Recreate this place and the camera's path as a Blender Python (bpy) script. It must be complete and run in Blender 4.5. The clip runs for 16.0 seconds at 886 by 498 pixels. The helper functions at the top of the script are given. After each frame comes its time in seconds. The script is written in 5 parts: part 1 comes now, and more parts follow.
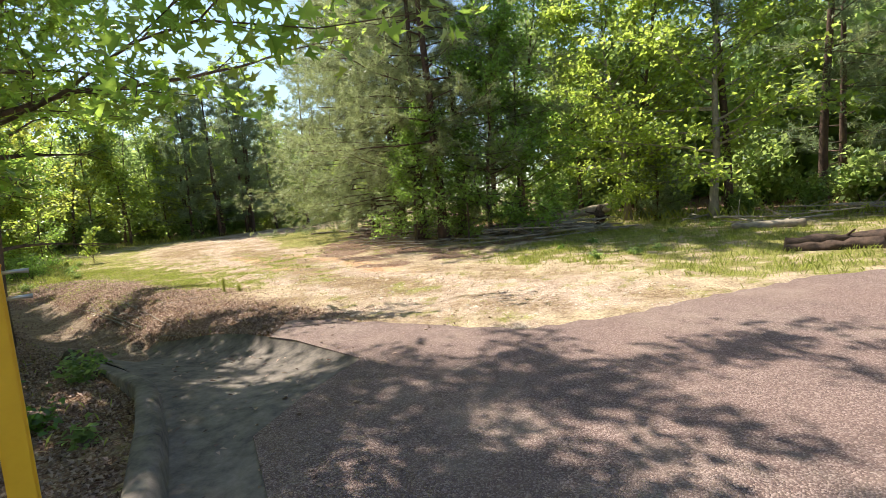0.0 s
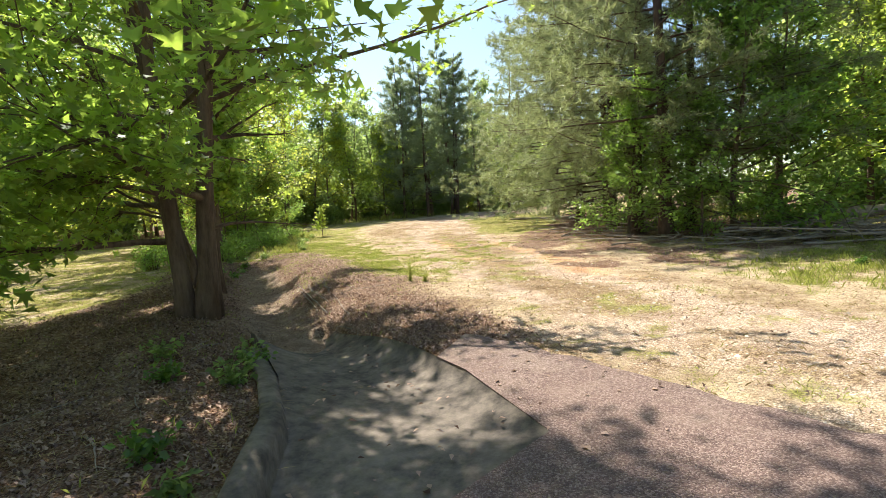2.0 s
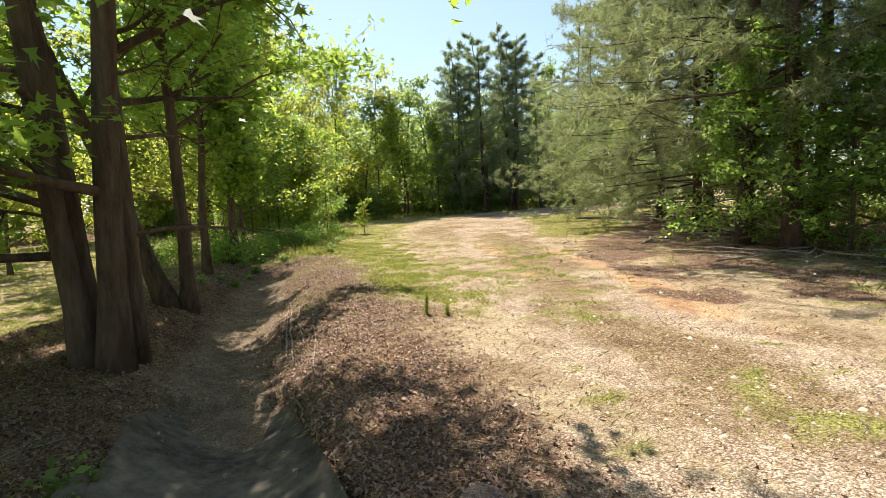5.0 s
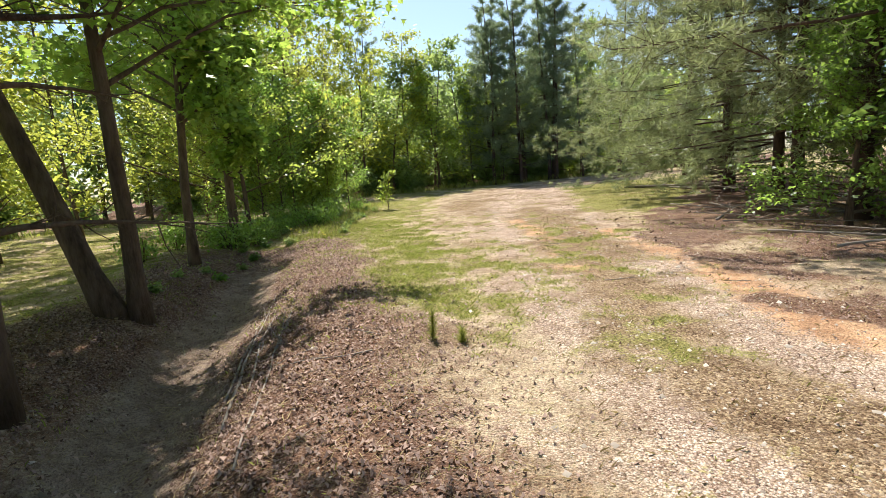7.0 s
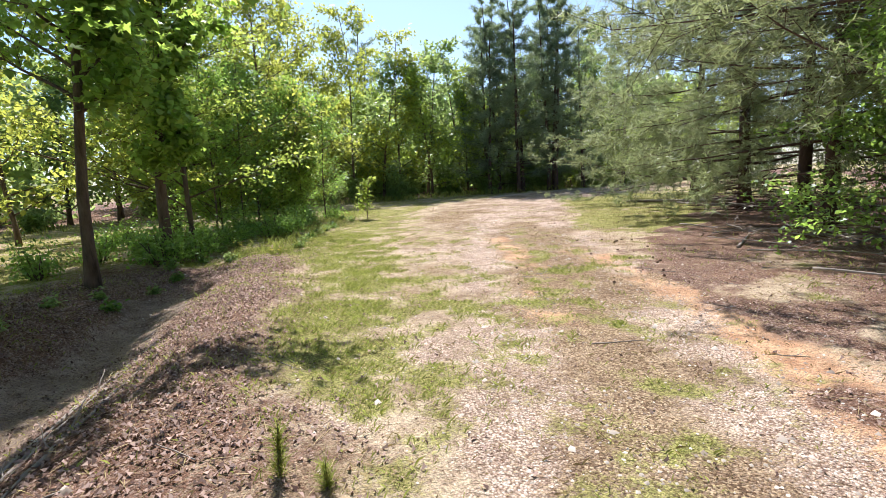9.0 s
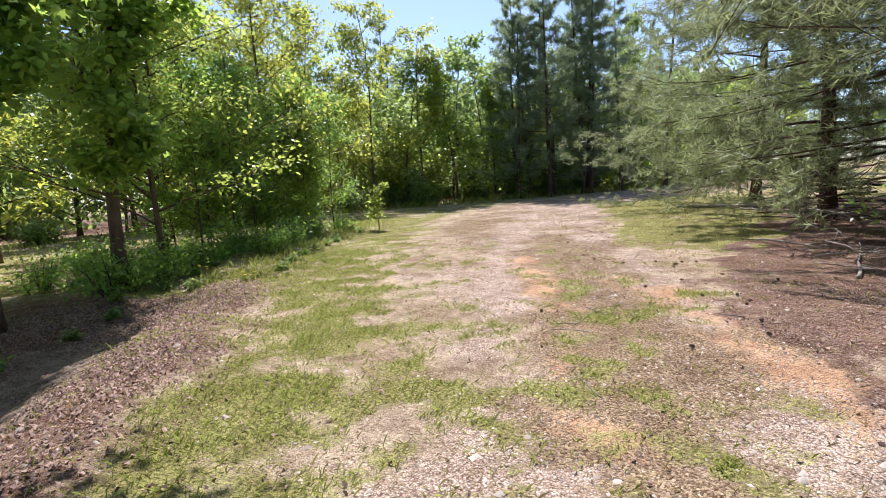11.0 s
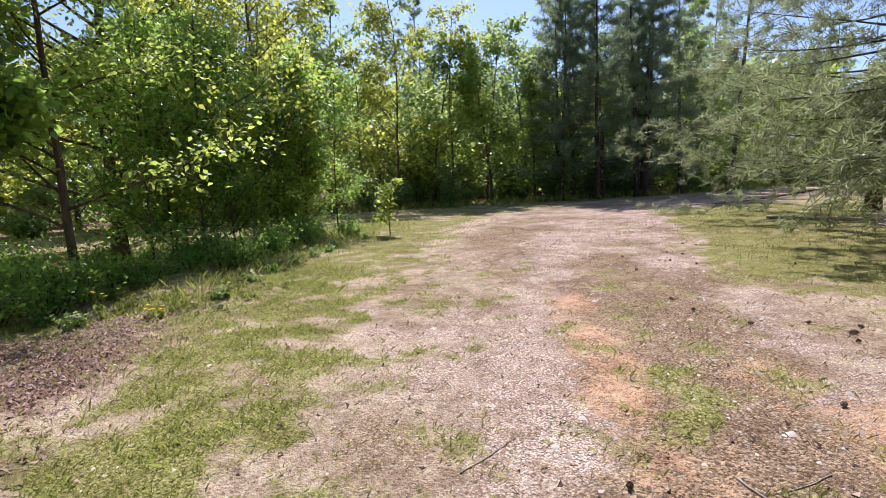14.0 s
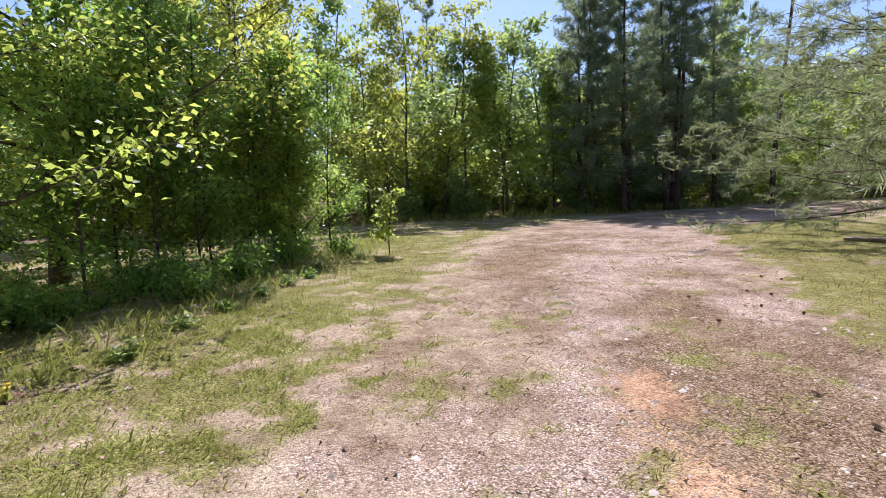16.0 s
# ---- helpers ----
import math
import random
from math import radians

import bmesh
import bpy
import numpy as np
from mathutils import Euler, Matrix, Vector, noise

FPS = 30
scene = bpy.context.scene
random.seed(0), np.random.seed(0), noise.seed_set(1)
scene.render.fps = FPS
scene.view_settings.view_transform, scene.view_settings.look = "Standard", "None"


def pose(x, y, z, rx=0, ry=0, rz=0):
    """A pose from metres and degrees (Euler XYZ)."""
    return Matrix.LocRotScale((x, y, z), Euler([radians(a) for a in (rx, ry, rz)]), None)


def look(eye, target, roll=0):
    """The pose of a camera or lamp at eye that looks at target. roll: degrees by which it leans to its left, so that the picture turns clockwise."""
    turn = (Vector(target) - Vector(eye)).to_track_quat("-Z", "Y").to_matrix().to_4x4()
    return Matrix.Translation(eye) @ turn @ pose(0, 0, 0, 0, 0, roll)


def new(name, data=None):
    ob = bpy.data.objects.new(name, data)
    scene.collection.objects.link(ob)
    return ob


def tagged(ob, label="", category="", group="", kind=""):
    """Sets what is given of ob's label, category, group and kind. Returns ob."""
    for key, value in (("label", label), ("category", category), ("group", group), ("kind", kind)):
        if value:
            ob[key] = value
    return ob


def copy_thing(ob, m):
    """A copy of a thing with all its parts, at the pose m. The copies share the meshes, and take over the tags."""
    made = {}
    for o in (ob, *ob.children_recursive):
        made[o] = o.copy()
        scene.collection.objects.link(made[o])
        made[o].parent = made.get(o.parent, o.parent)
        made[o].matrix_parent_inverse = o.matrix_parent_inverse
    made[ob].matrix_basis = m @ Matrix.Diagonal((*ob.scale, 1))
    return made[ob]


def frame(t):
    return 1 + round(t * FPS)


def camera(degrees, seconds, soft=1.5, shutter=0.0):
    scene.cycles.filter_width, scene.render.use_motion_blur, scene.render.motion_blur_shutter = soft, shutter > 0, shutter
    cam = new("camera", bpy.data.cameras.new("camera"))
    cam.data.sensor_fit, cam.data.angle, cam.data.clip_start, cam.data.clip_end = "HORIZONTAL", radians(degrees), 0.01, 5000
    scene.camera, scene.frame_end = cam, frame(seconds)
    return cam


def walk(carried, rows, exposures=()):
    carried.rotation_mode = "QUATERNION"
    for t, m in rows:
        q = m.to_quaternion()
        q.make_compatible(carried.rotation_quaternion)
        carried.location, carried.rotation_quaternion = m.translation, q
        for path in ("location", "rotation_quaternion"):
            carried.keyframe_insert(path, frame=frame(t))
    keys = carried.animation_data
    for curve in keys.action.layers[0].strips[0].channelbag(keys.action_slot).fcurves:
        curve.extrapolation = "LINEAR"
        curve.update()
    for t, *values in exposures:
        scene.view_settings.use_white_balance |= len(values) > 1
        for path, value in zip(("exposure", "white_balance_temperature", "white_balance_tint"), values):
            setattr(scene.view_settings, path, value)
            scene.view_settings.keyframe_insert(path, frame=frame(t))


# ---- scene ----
cam = camera(85.9, 16.0, 0.8)
METRES, EYE, TILT, LEAN, TURN = 15.6, 1.5, 0.0, 0.0, 0.0
ROWS = [
    (0.0, 0.0, 0.0, 0.0, -0.48, -5.48, 5.05),
    (0.5, -0.002, 0.0262, 0.0013, 6.49, -5.35, 3.42),
    (1.0, -0.0011, 0.0529, 0.0031, 12.2, -5.49, 3.37),
    (1.5, -0.0087, 0.0764, 0.0008, 18.54, -6.64, 4.25),
    (2.0, -0.0176, 0.1027, 0.0028, 23.56, -5.54, 3.33),
    (2.5, -0.0177, 0.131, 0.0053, 26.22, -4.77, 3.68),
    (3.0, -0.0265, 0.1539, 0.0032, 27.68, -4.75, 3.52),
    (3.5, -0.0372, 0.179, 0.0054, 29.64, -4.27, 3.02),
    (4.0, -0.0433, 0.2083, 0.0065, 30.53, -4.38, 2.6),
    (6.5, -0.1065, 0.3576, 0.0043, 33.12, -8.98, 3.54),
    (7.0, -0.1177, 0.3845, 0.0062, 35.34, -9.14, 3.97),
    (7.5, -0.1288, 0.4153, 0.008, 36.55, -8.19, 3.23),
    (8.0, -0.1315, 0.4451, 0.0059, 35.31, -8.08, 2.38),
    (10.5, -0.1896, 0.5986, 0.0075, 38.34, -8.32, 3.36),
    (11.0, -0.2037, 0.6289, 0.0088, 39.6, -7.72, 3.34),
    (11.5, -0.2243, 0.6574, 0.0081, 40.21, -7.18, 2.76),
    (12.0, -0.2356, 0.6857, 0.008, 39.66, -6.87, 2.64),
    (12.5, -0.2498, 0.7133, 0.0077, 39.74, -7.67, 2.85),
    (13.0, -0.2703, 0.742, 0.0078, 40.06, -7.25, 2.05),
    (13.5, -0.2875, 0.7708, 0.0079, 41.3, -7.23, 1.59),
    (14.0, -0.3104, 0.7943, 0.0065, 44.25, -7.7, 2.1),
    (14.5, -0.3332, 0.821, 0.0083, 44.54, -7.67, 1.7),
    (15.0, -0.3524, 0.8472, 0.0106, 45.32, -7.82, 2.12),
    (15.5, -0.3773, 0.8694, 0.0086, 46.41, -7.42, 2.07),
    (16.0, -0.3976, 0.8945, 0.0097, 45.92, -6.55, 1.63),
]
EXPO = [(0.0, 1.03, 6500, 6), (1.5, 1.15, 6500, 5), (3.0, 0.84, 6700, 4), (4.0, 0.84, 6800, 4), (7.0, 0.72, 6200, 9), (8.0, 0.88, 5900, 11), (11.0, 0.63, 5650, 18), (16.0, 0.48, 5550, 24)]
walk(cam, [(t, pose(0, 0, EYE, TILT, LEAN, TURN) @ pose(METRES * x, METRES * y, METRES * z, 90 + pitch, roll, yaw)) for t, x, y, z, yaw, pitch, roll in ROWS], EXPO)

# ---- world, sun ----
SUN_YAW, SUN_UP = 46.0, 55.0
world = bpy.data.worlds.new("sky")
scene.world = world
world.use_nodes = True
wn = world.node_tree.nodes
sky = wn.new("ShaderNodeTexSky")
sky.sky_type = "NISHITA"
sky.sun_disc = False
sky.sun_elevation, sky.sun_rotation = radians(SUN_UP), radians(-SUN_YAW)
sky.dust_density = 0.7
wn["Background"].inputs["Strength"].default_value = 0.11
world.node_tree.links.new(sky.outputs["Color"], wn["Background"].inputs["Color"])
sun_data = bpy.data.lights.new("sun", "SUN")
sun_data.energy, sun_data.angle, sun_data.color = 5.0, radians(0.6), (1.0, 0.94, 0.84)
sun = new("sun", sun_data)
sun.matrix_world = look((-math.sin(radians(SUN_YAW)) * 40, math.cos(radians(SUN_YAW)) * 40, 40 * math.tan(radians(SUN_UP))), (0, 0, 0))


# ---- materials ----
def material(name, rough=0.8, spec=0.3):
    m = bpy.data.materials.new(name)
    m.use_nodes = True
    b = m.node_tree.nodes["Principled BSDF"]
    b.inputs["Roughness"].default_value = rough
    b.inputs["Specular IOR Level"].default_value = spec
    return m, m.node_tree.nodes, m.node_tree.links, b


def noise_node(nodes, links, scale, detail=4.0, rough=0.6, vec=None):
    n = nodes.new("ShaderNodeTexNoise")
    n.inputs["Scale"].default_value = scale
    n.inputs["Detail"].default_value = detail
    n.inputs["Roughness"].default_value = rough
    if vec is not None:
        links.new(vec, n.inputs["Vector"])
    return n.outputs["Fac"]


def ramp_node(nodes, links, src, stops):
    r = nodes.new("ShaderNodeValToRGB")
    el = r.color_ramp.elements
    while len(el) < len(stops):
        el.new(0.5)
    for e, (p, c) in zip(el, stops):
        e.position, e.color = p, (*c, 1)
    links.new(src, r.inputs["Fac"])
    return r.outputs["Color"]


def mix_node(nodes, links, fac, a, b, how="MIX"):
    n = nodes.new("ShaderNodeMix")
    n.data_type, n.blend_type = "RGBA", how
    for socket, value in ((n.inputs[0], fac), (n.inputs[6], a), (n.inputs[7], b)):
        if isinstance(value, (int, float)):
            socket.default_value = value
        elif isinstance(value, tuple):
            socket.default_value = (*value, 1)
        else:
            links.new(value, socket)
    return n.outputs[2]


def math_node(nodes, links, op, a, b=0.0, clamp=False):
    n = nodes.new("ShaderNodeMath")
    n.operation, n.use_clamp = op, clamp
    for socket, value in ((n.inputs[0], a), (n.inputs[1], b)):
        if isinstance(value, (int, float)):
            socket.default_value = value
        else:
            links.new(value, socket)
    return n.outputs[0]


def bump_node(nodes, links, b, height, strength=0.5, dist=0.02):
    n = nodes.new("ShaderNodeBump")
    n.inputs["Strength"].default_value = strength
    n.inputs["Distance"].default_value = dist
    links.new(height, n.inputs["Height"])
    links.new(n.outputs["Normal"], b.inputs["Normal"])


def plain_mat(name, c1, c2, scale=12.0, rough=0.85, bump=0.4, dist=0.01, stretch=None, spec=0.2):
    """Two colours mixed by coarse and fine noise, with relief."""
    m, nodes, links, b = material(name, rough, spec)
    vec = nodes.new("ShaderNodeTexCoord").outputs["Object"]
    if stretch:
        mp = nodes.new("ShaderNodeMapping")
        mp.inputs["Scale"].default_value = stretch
        links.new(vec, mp.inputs["Vector"])
        vec = mp.outputs["Vector"]
    fine = noise_node(nodes, links, scale, 6, 0.7, vec)
    coarse = noise_node(nodes, links, scale * 0.13, 3, 0.5, vec)
    both = math_node(nodes, links, "ADD", math_node(nodes, links, "MULTIPLY", fine, 0.6), math_node(nodes, links, "MULTIPLY", coarse, 0.4))
    links.new(ramp_node(nodes, links, both, [(0.36, c1), (0.64, c2)]), b.inputs["Base Color"])
    bump_node(nodes, links, b, fine, bump, dist)
    return m


def leaf_mat(name, dark, light, glow, through_part=0.45, gloss=0.35, rough=0.42):
    """A thin leaf: reflects its own green, lets a yellower green through."""
    m, nodes, links, b = material(name, rough, gloss)
    rnd = nodes.new("ShaderNodeNewGeometry").outputs["Random Per Island"]
    col = ramp_node(nodes, links, rnd, [(0.0, dark), (0.6, light), (1.0, tuple(min(1, v * 1.35) for v in light))])
    links.new(col, b.inputs["Base Color"])
    tr = nodes.new("ShaderNodeBsdfTranslucent")
    links.new(ramp_node(nodes, links, rnd, [(0.0, tuple(v * 0.6 for v in glow)), (1.0, glow)]), tr.inputs["Color"])
    mx = nodes.new("ShaderNodeMixShader")
    mx.inputs[0].default_value = through_part
    links.new(b.outputs[0], mx.inputs[1])
    links.new(tr.outputs[0], mx.inputs[2])
    links.new(mx.outputs[0], nodes["Material Output"].inputs["Surface"])
    return m


def ground_mat():
    m, nodes, links, b = material("ground_cover", 1.0, 0.03)
    vec = nodes.new("ShaderNodeTexCoord").outputs["Object"]

    def mask(name):
        a = nodes.new("ShaderNodeAttribute")
        a.attribute_name = name
        return a.outputs["Fac"]

    n1 = noise_node(nodes, links, 1.1, 5, 0.65, vec)
    n2 = noise_node(nodes, links, 7.0, 6, 0.7, vec)
    n3 = noise_node(nodes, links, 45.0, 4, 0.7, vec)
    vor = nodes.new("ShaderNodeTexVoronoi")
    vor.inputs["Scale"].default_value = 72.0
    links.new(vec, vor.inputs["Vector"])
    vor2 = nodes.new("ShaderNodeTexVoronoi")
    vor2.inputs["Scale"].default_value = 36.0
    links.new(vec, vor2.inputs["Vector"])
    speck = nodes.new("ShaderNodeSeparateColor")
    links.new(vor.outputs["Color"], speck.inputs[0])
    speck2 = nodes.new("ShaderNodeSeparateColor")
    links.new(vor2.outputs["Color"], speck2.inputs[0])
    soil = ramp_node(nodes, links, speck2.outputs[1], [(0.0, (0.30, 0.21, 0.14)), (0.45, (0.47, 0.37, 0.25)), (0.8, (0.62, 0.52, 0.36)), (1.0, (0.38, 0.26, 0.19))])
    soil = mix_node(nodes, links, math_node(nodes, links, "MULTIPLY", n3, 0.8), soil, (0.52, 0.40, 0.285))
    gravel = ramp_node(nodes, links, speck.outputs[0], [(0.0, (0.44, 0.32, 0.26)), (0.5, (0.66, 0.53, 0.44)), (1.0, (0.88, 0.77, 0.67))])
    gravel = mix_node(nodes, links, math_node(nodes, links, "MULTIPLY", n2, 0.55), gravel, (0.52, 0.385, 0.29))
    # Shade between stones is put into the colour: cell rims darkened, middles lightened.
    gap = ramp_node(nodes, links, vor.outputs["Distance"], [(0.3, (1.14, 1.14, 1.14)), (0.75, (0.5, 0.45, 0.41))])
    gravel = mix_node(nodes, links, 1.0, gravel, gap, "MULTIPLY")
    gap2 = ramp_node(nodes, links, vor2.outputs["Distance"], [(0.3, (1.15, 1.15, 1.15)), (0.8, (0.75, 0.7, 0.66))])
    gravel = mix_node(nodes, links, 0.8, gravel, gap2, "MULTIPLY")
    clay = ramp_node(nodes, links, n2, [(0.3, (0.44, 0.225, 0.125)), (0.7, (0.68, 0.46, 0.29))])
    grass = ramp_node(nodes, links, n3, [(0.3, (0.10, 0.09, 0.032)), (0.5, (0.26, 0.25, 0.08)), (0.75, (0.50, 0.42, 0.2))])
    litter = ramp_node(nodes, links, speck.outputs[0], [(0.0, (0.055, 0.032, 0.026)), (0.4, (0.15, 0.095, 0.08)), (0.75, (0.28, 0.2, 0.17)), (1.0, (0.50, 0.40, 0.35))])
    straw = ramp_node(nodes, links, n3, [(0.3, (0.13, 0.07, 0.045)), (0.7, (0.33, 0.19, 0.12))])
    litter = mix_node(nodes, links, n1, litter, straw)

    def blend(under, over, name, lo=0.3, hi=0.75):
        f = math_node(nodes, links, "ADD", mask(name), math_node(nodes, links, "MULTIPLY", math_node(nodes, links, "SUBTRACT", math_node(nodes, links, "ADD", n2, n3), 1.0), 1.7))
        f = math_node(nodes, links, "DIVIDE", math_node(nodes, links, "SUBTRACT", f, lo), hi - lo, True)
        return mix_node(nodes, links, f, under, over)

    col = blend(soil, gravel, "gravel")
    thatch = ramp_node(nodes, links, speck.outputs[2], [(0.0, (0.13, 0.08, 0.05)), (0.5, (0.29, 0.20, 0.125)), (1.0, (0.50, 0.38, 0.25))])
    col = blend(col, thatch, "thatch", 0.35, 0.9)
    col = blend(col, clay, "clay")
    col = blend(col, grass, "grass")
    col = blend(col, litter, "litter")
    sand = ramp_node(nodes, links, n2, [(0.3, (0.20, 0.145, 0.11)), (0.7, (0.38, 0.295, 0.235))])
    col = blend(col, sand, "sand")
    fleck = ramp_node(nodes, links, n3, [(0.32, (0.4, 0.35, 0.32)), (0.46, (1.0, 1.0, 1.0)), (0.66, (1.32, 1.3, 1.24))])
    col = mix_node(nodes, links, 1.0, col, fleck, "MULTIPLY")
    mottle = ramp_node(nodes, links, noise_node(nodes, links, 2.6, 5, 0.7, vec), [(0.32, (0.72, 0.67, 0.64)), (0.64, (1.2, 1.2, 1.18))])
    col = mix_node(nodes, links, 1.0, col, mottle, "MULTIPLY")
    links.new(col, b.inputs["Base Color"])
    hgt = math_node(nodes, links, "ADD", math_node(nodes, links, "SUBTRACT", math_node(nodes, links, "MULTIPLY", speck.outputs[1], 0.35), math_node(nodes, links, "MULTIPLY", vor.outputs["Distance"], 0.45)), math_node(nodes, links, "ADD", n2, math_node(nodes, links, "MULTIPLY", n3, 1.4)))
    bump_node(nodes, links, b, hgt, 0.8, 0.03)
    return m


def asphalt_mat():
    m, nodes, links, b = material("old_reddish_asphalt", 0.9, 0.25)
    vec = nodes.new("ShaderNodeTexCoord").outputs["Object"]
    vor = nodes.new("ShaderNodeTexVoronoi")
    vor.inputs["Scale"].default_value = 115.0
    links.new(vec, vor.inputs["Vector"])
    s = nodes.new("ShaderNodeSeparateColor")
    links.new(vor.outputs["Color"], s.inputs[0])
    n1 = noise_node(nodes, links, 0.8, 5, 0.6, vec)
    n2 = noise_node(nodes, links, 14.0, 4, 0.6, vec)
    col = ramp_node(nodes, links, s.outputs[0], [(0.0, (0.055, 0.036, 0.036)), (0.55, (0.17, 0.112, 0.102)), (1.0, (0.46, 0.35, 0.31))])
    col = mix_node(nodes, links, math_node(nodes, links, "MULTIPLY", n1, 0.7), col, (0.25, 0.155, 0.125))
    col = mix_node(nodes, links, math_node(nodes, links, "MULTIPLY", n2, 0.3), col, (0.19, 0.13, 0.12))
    crack = nodes.new("ShaderNodeTexVoronoi")
    crack.feature = "DISTANCE_TO_EDGE"
    crack.inputs["Scale"].default_value = 0.75
    warp = nodes.new("ShaderNodeVectorMath")
    wobble = nodes.new("ShaderNodeTexNoise")
    wobble.inputs["Scale"].default_value = 2.2
    wobble.inputs["Detail"].default_value = 5.0
    links.new(vec, wobble.inputs["Vector"])
    links.new(vec, warp.inputs[0])
    links.new(wobble.outputs["Color"], warp.inputs[1])
    links.new(warp.outputs[0], crack.inputs["Vector"])
    col = mix_node(nodes, links, ramp_node(nodes, links, crack.outputs["Distance"], [(0.0, (0.35, 0.35, 0.35)), (0.008, (0.0, 0.0, 0.0))]), col, (0.06, 0.045, 0.04))
    wash = ramp_node(nodes, links, noise_node(nodes, links, 0.5, 6, 0.75, vec), [(0.5, (0.0, 0.0, 0.0)), (0.75, (0.6, 0.6, 0.6))])
    col = mix_node(nodes, links, wash, col, (0.42, 0.33, 0.26))
    links.new(col, b.inputs["Base Color"])
    bump_node(nodes, links, b, math_node(nodes, links, "ADD", math_node(nodes, links, "MULTIPLY", vor.outputs["Distance"], -1.0), n2), 0.8, 0.01)
    return m


GROUND = ground_mat()
ASPHALT = asphalt_mat()
CONCRETE = plain_mat("stained_concrete", (0.055, 0.046, 0.042), (0.26, 0.21, 0.175), 7, 0.9, 0.4, 0.006)
PINE_BARK = plain_mat("pine_bark", (0.055, 0.035, 0.028), (0.17, 0.11, 0.085), 9, 0.95, 1.0, 0.03, (1, 1, 0.35))
GREY_BARK = plain_mat("grey_brown_bark", (0.07, 0.048, 0.035), (0.23, 0.165, 0.12), 14, 0.95, 1.0, 0.05, (1, 1, 0.2))
PALE_BARK = plain_mat("pale_bark", (0.17, 0.14, 0.11), (0.42, 0.36, 0.29), 10, 0.9, 0.6, 0.01, (1, 1, 0.4))
DEAD_WOOD = plain_mat("weathered_dead_wood", (0.20, 0.15, 0.11), (0.46, 0.38, 0.29), 10, 0.9, 0.6, 0.01)
DARK_WOOD = plain_mat("dark_rotten_wood", (0.035, 0.025, 0.02), (0.15, 0.095, 0.07), 8, 0.95, 1.0, 0.03)
STICK = plain_mat("grey_dead_sticks", (0.20, 0.16, 0.13), (0.44, 0.37, 0.31), 20, 0.9, 0.3, 0.005)
YELLOW = plain_mat("yellow_paint", (0.66, 0.36, 0.015), (0.78, 0.46, 0.025), 6, 0.5, 0.08, 0.002, None, 0.4)
STEEL = plain_mat("galvanised_steel", (0.35, 0.35, 0.34), (0.5, 0.5, 0.48), 30, 0.45, 0.1, 0.002)
STEEL.node_tree.nodes["Principled BSDF"].inputs["Metallic"].default_value = 0.8
LEAF_GUM = leaf_mat("star_leaf", (0.05, 0.105, 0.025), (0.12, 0.215, 0.05), (0.66, 0.88, 0.14), 0.56, 0.45)
LEAF_SUN = leaf_mat("spring_leaf", (0.07, 0.13, 0.025), (0.14, 0.235, 0.045), (0.74, 0.86, 0.15), 0.6, 0.45)
LEAF_YEL = leaf_mat("yellowish_leaf", (0.10, 0.14, 0.025), (0.19, 0.25, 0.045), (0.78, 0.80, 0.13), 0.58, 0.4)
LEAF_SAP = leaf_mat("sapling_leaf", (0.045, 0.10, 0.025), (0.11, 0.21, 0.05), (0.58, 0.82, 0.14), 0.54, 0.6, 0.38)
LEAF_WOOD = leaf_mat("woodland_leaf", (0.05, 0.095, 0.035), (0.11, 0.18, 0.06), (0.62, 0.76, 0.22), 0.54, 0.4)
LEAF_GLOSS = leaf_mat("glossy_leaf", (0.03, 0.075, 0.02), (0.07, 0.15, 0.035), (0.42, 0.64, 0.08), 0.45, 0.7)
NEEDLE = leaf_mat("pine_needle", (0.08, 0.10, 0.048), (0.185, 0.21, 0.11), (0.56, 0.62, 0.26), 0.42, 0.4)
NEEDLE_DARK = leaf_mat("dark_pine_needle", (0.085, 0.115, 0.065), (0.19, 0.235, 0.135), (0.5, 0.6, 0.28), 0.42, 0.4)
GRASS = leaf_mat("grass_blade", (0.13, 0.155, 0.035), (0.31, 0.325, 0.07), (0.58, 0.62, 0.15), 0.4, 0.2, 0.55)
DRYGRASS = leaf_mat("dry_grass_blade", (0.26, 0.19, 0.09), (0.44, 0.34, 0.17), (0.5, 0.38, 0.16), 0.3, 0.15, 0.7)
DEADLEAF = leaf_mat("dead_leaf", (0.075, 0.042, 0.034), (0.35, 0.245, 0.2), (0.30, 0.17, 0.08), 0.15, 0.08, 0.8)
PEBBLE = leaf_mat("pebble", (0.22, 0.17, 0.13), (0.48, 0.41, 0.34), (0.1, 0.1, 0.1), 0.0, 0.15, 0.8)
PETAL = leaf_mat("yellow_petal", (0.75, 0.48, 0.02), (0.85, 0.60, 0.03), (0.8, 0.55, 0.03), 0.3, 0.2)
CONE = plain_mat("pine_cone_scale", (0.11, 0.068, 0.05), (0.30, 0.20, 0.14), 40, 0.9, 0.5, 0.005)

# ---- mesh helpers ----
rng = np.random.default_rng(7)


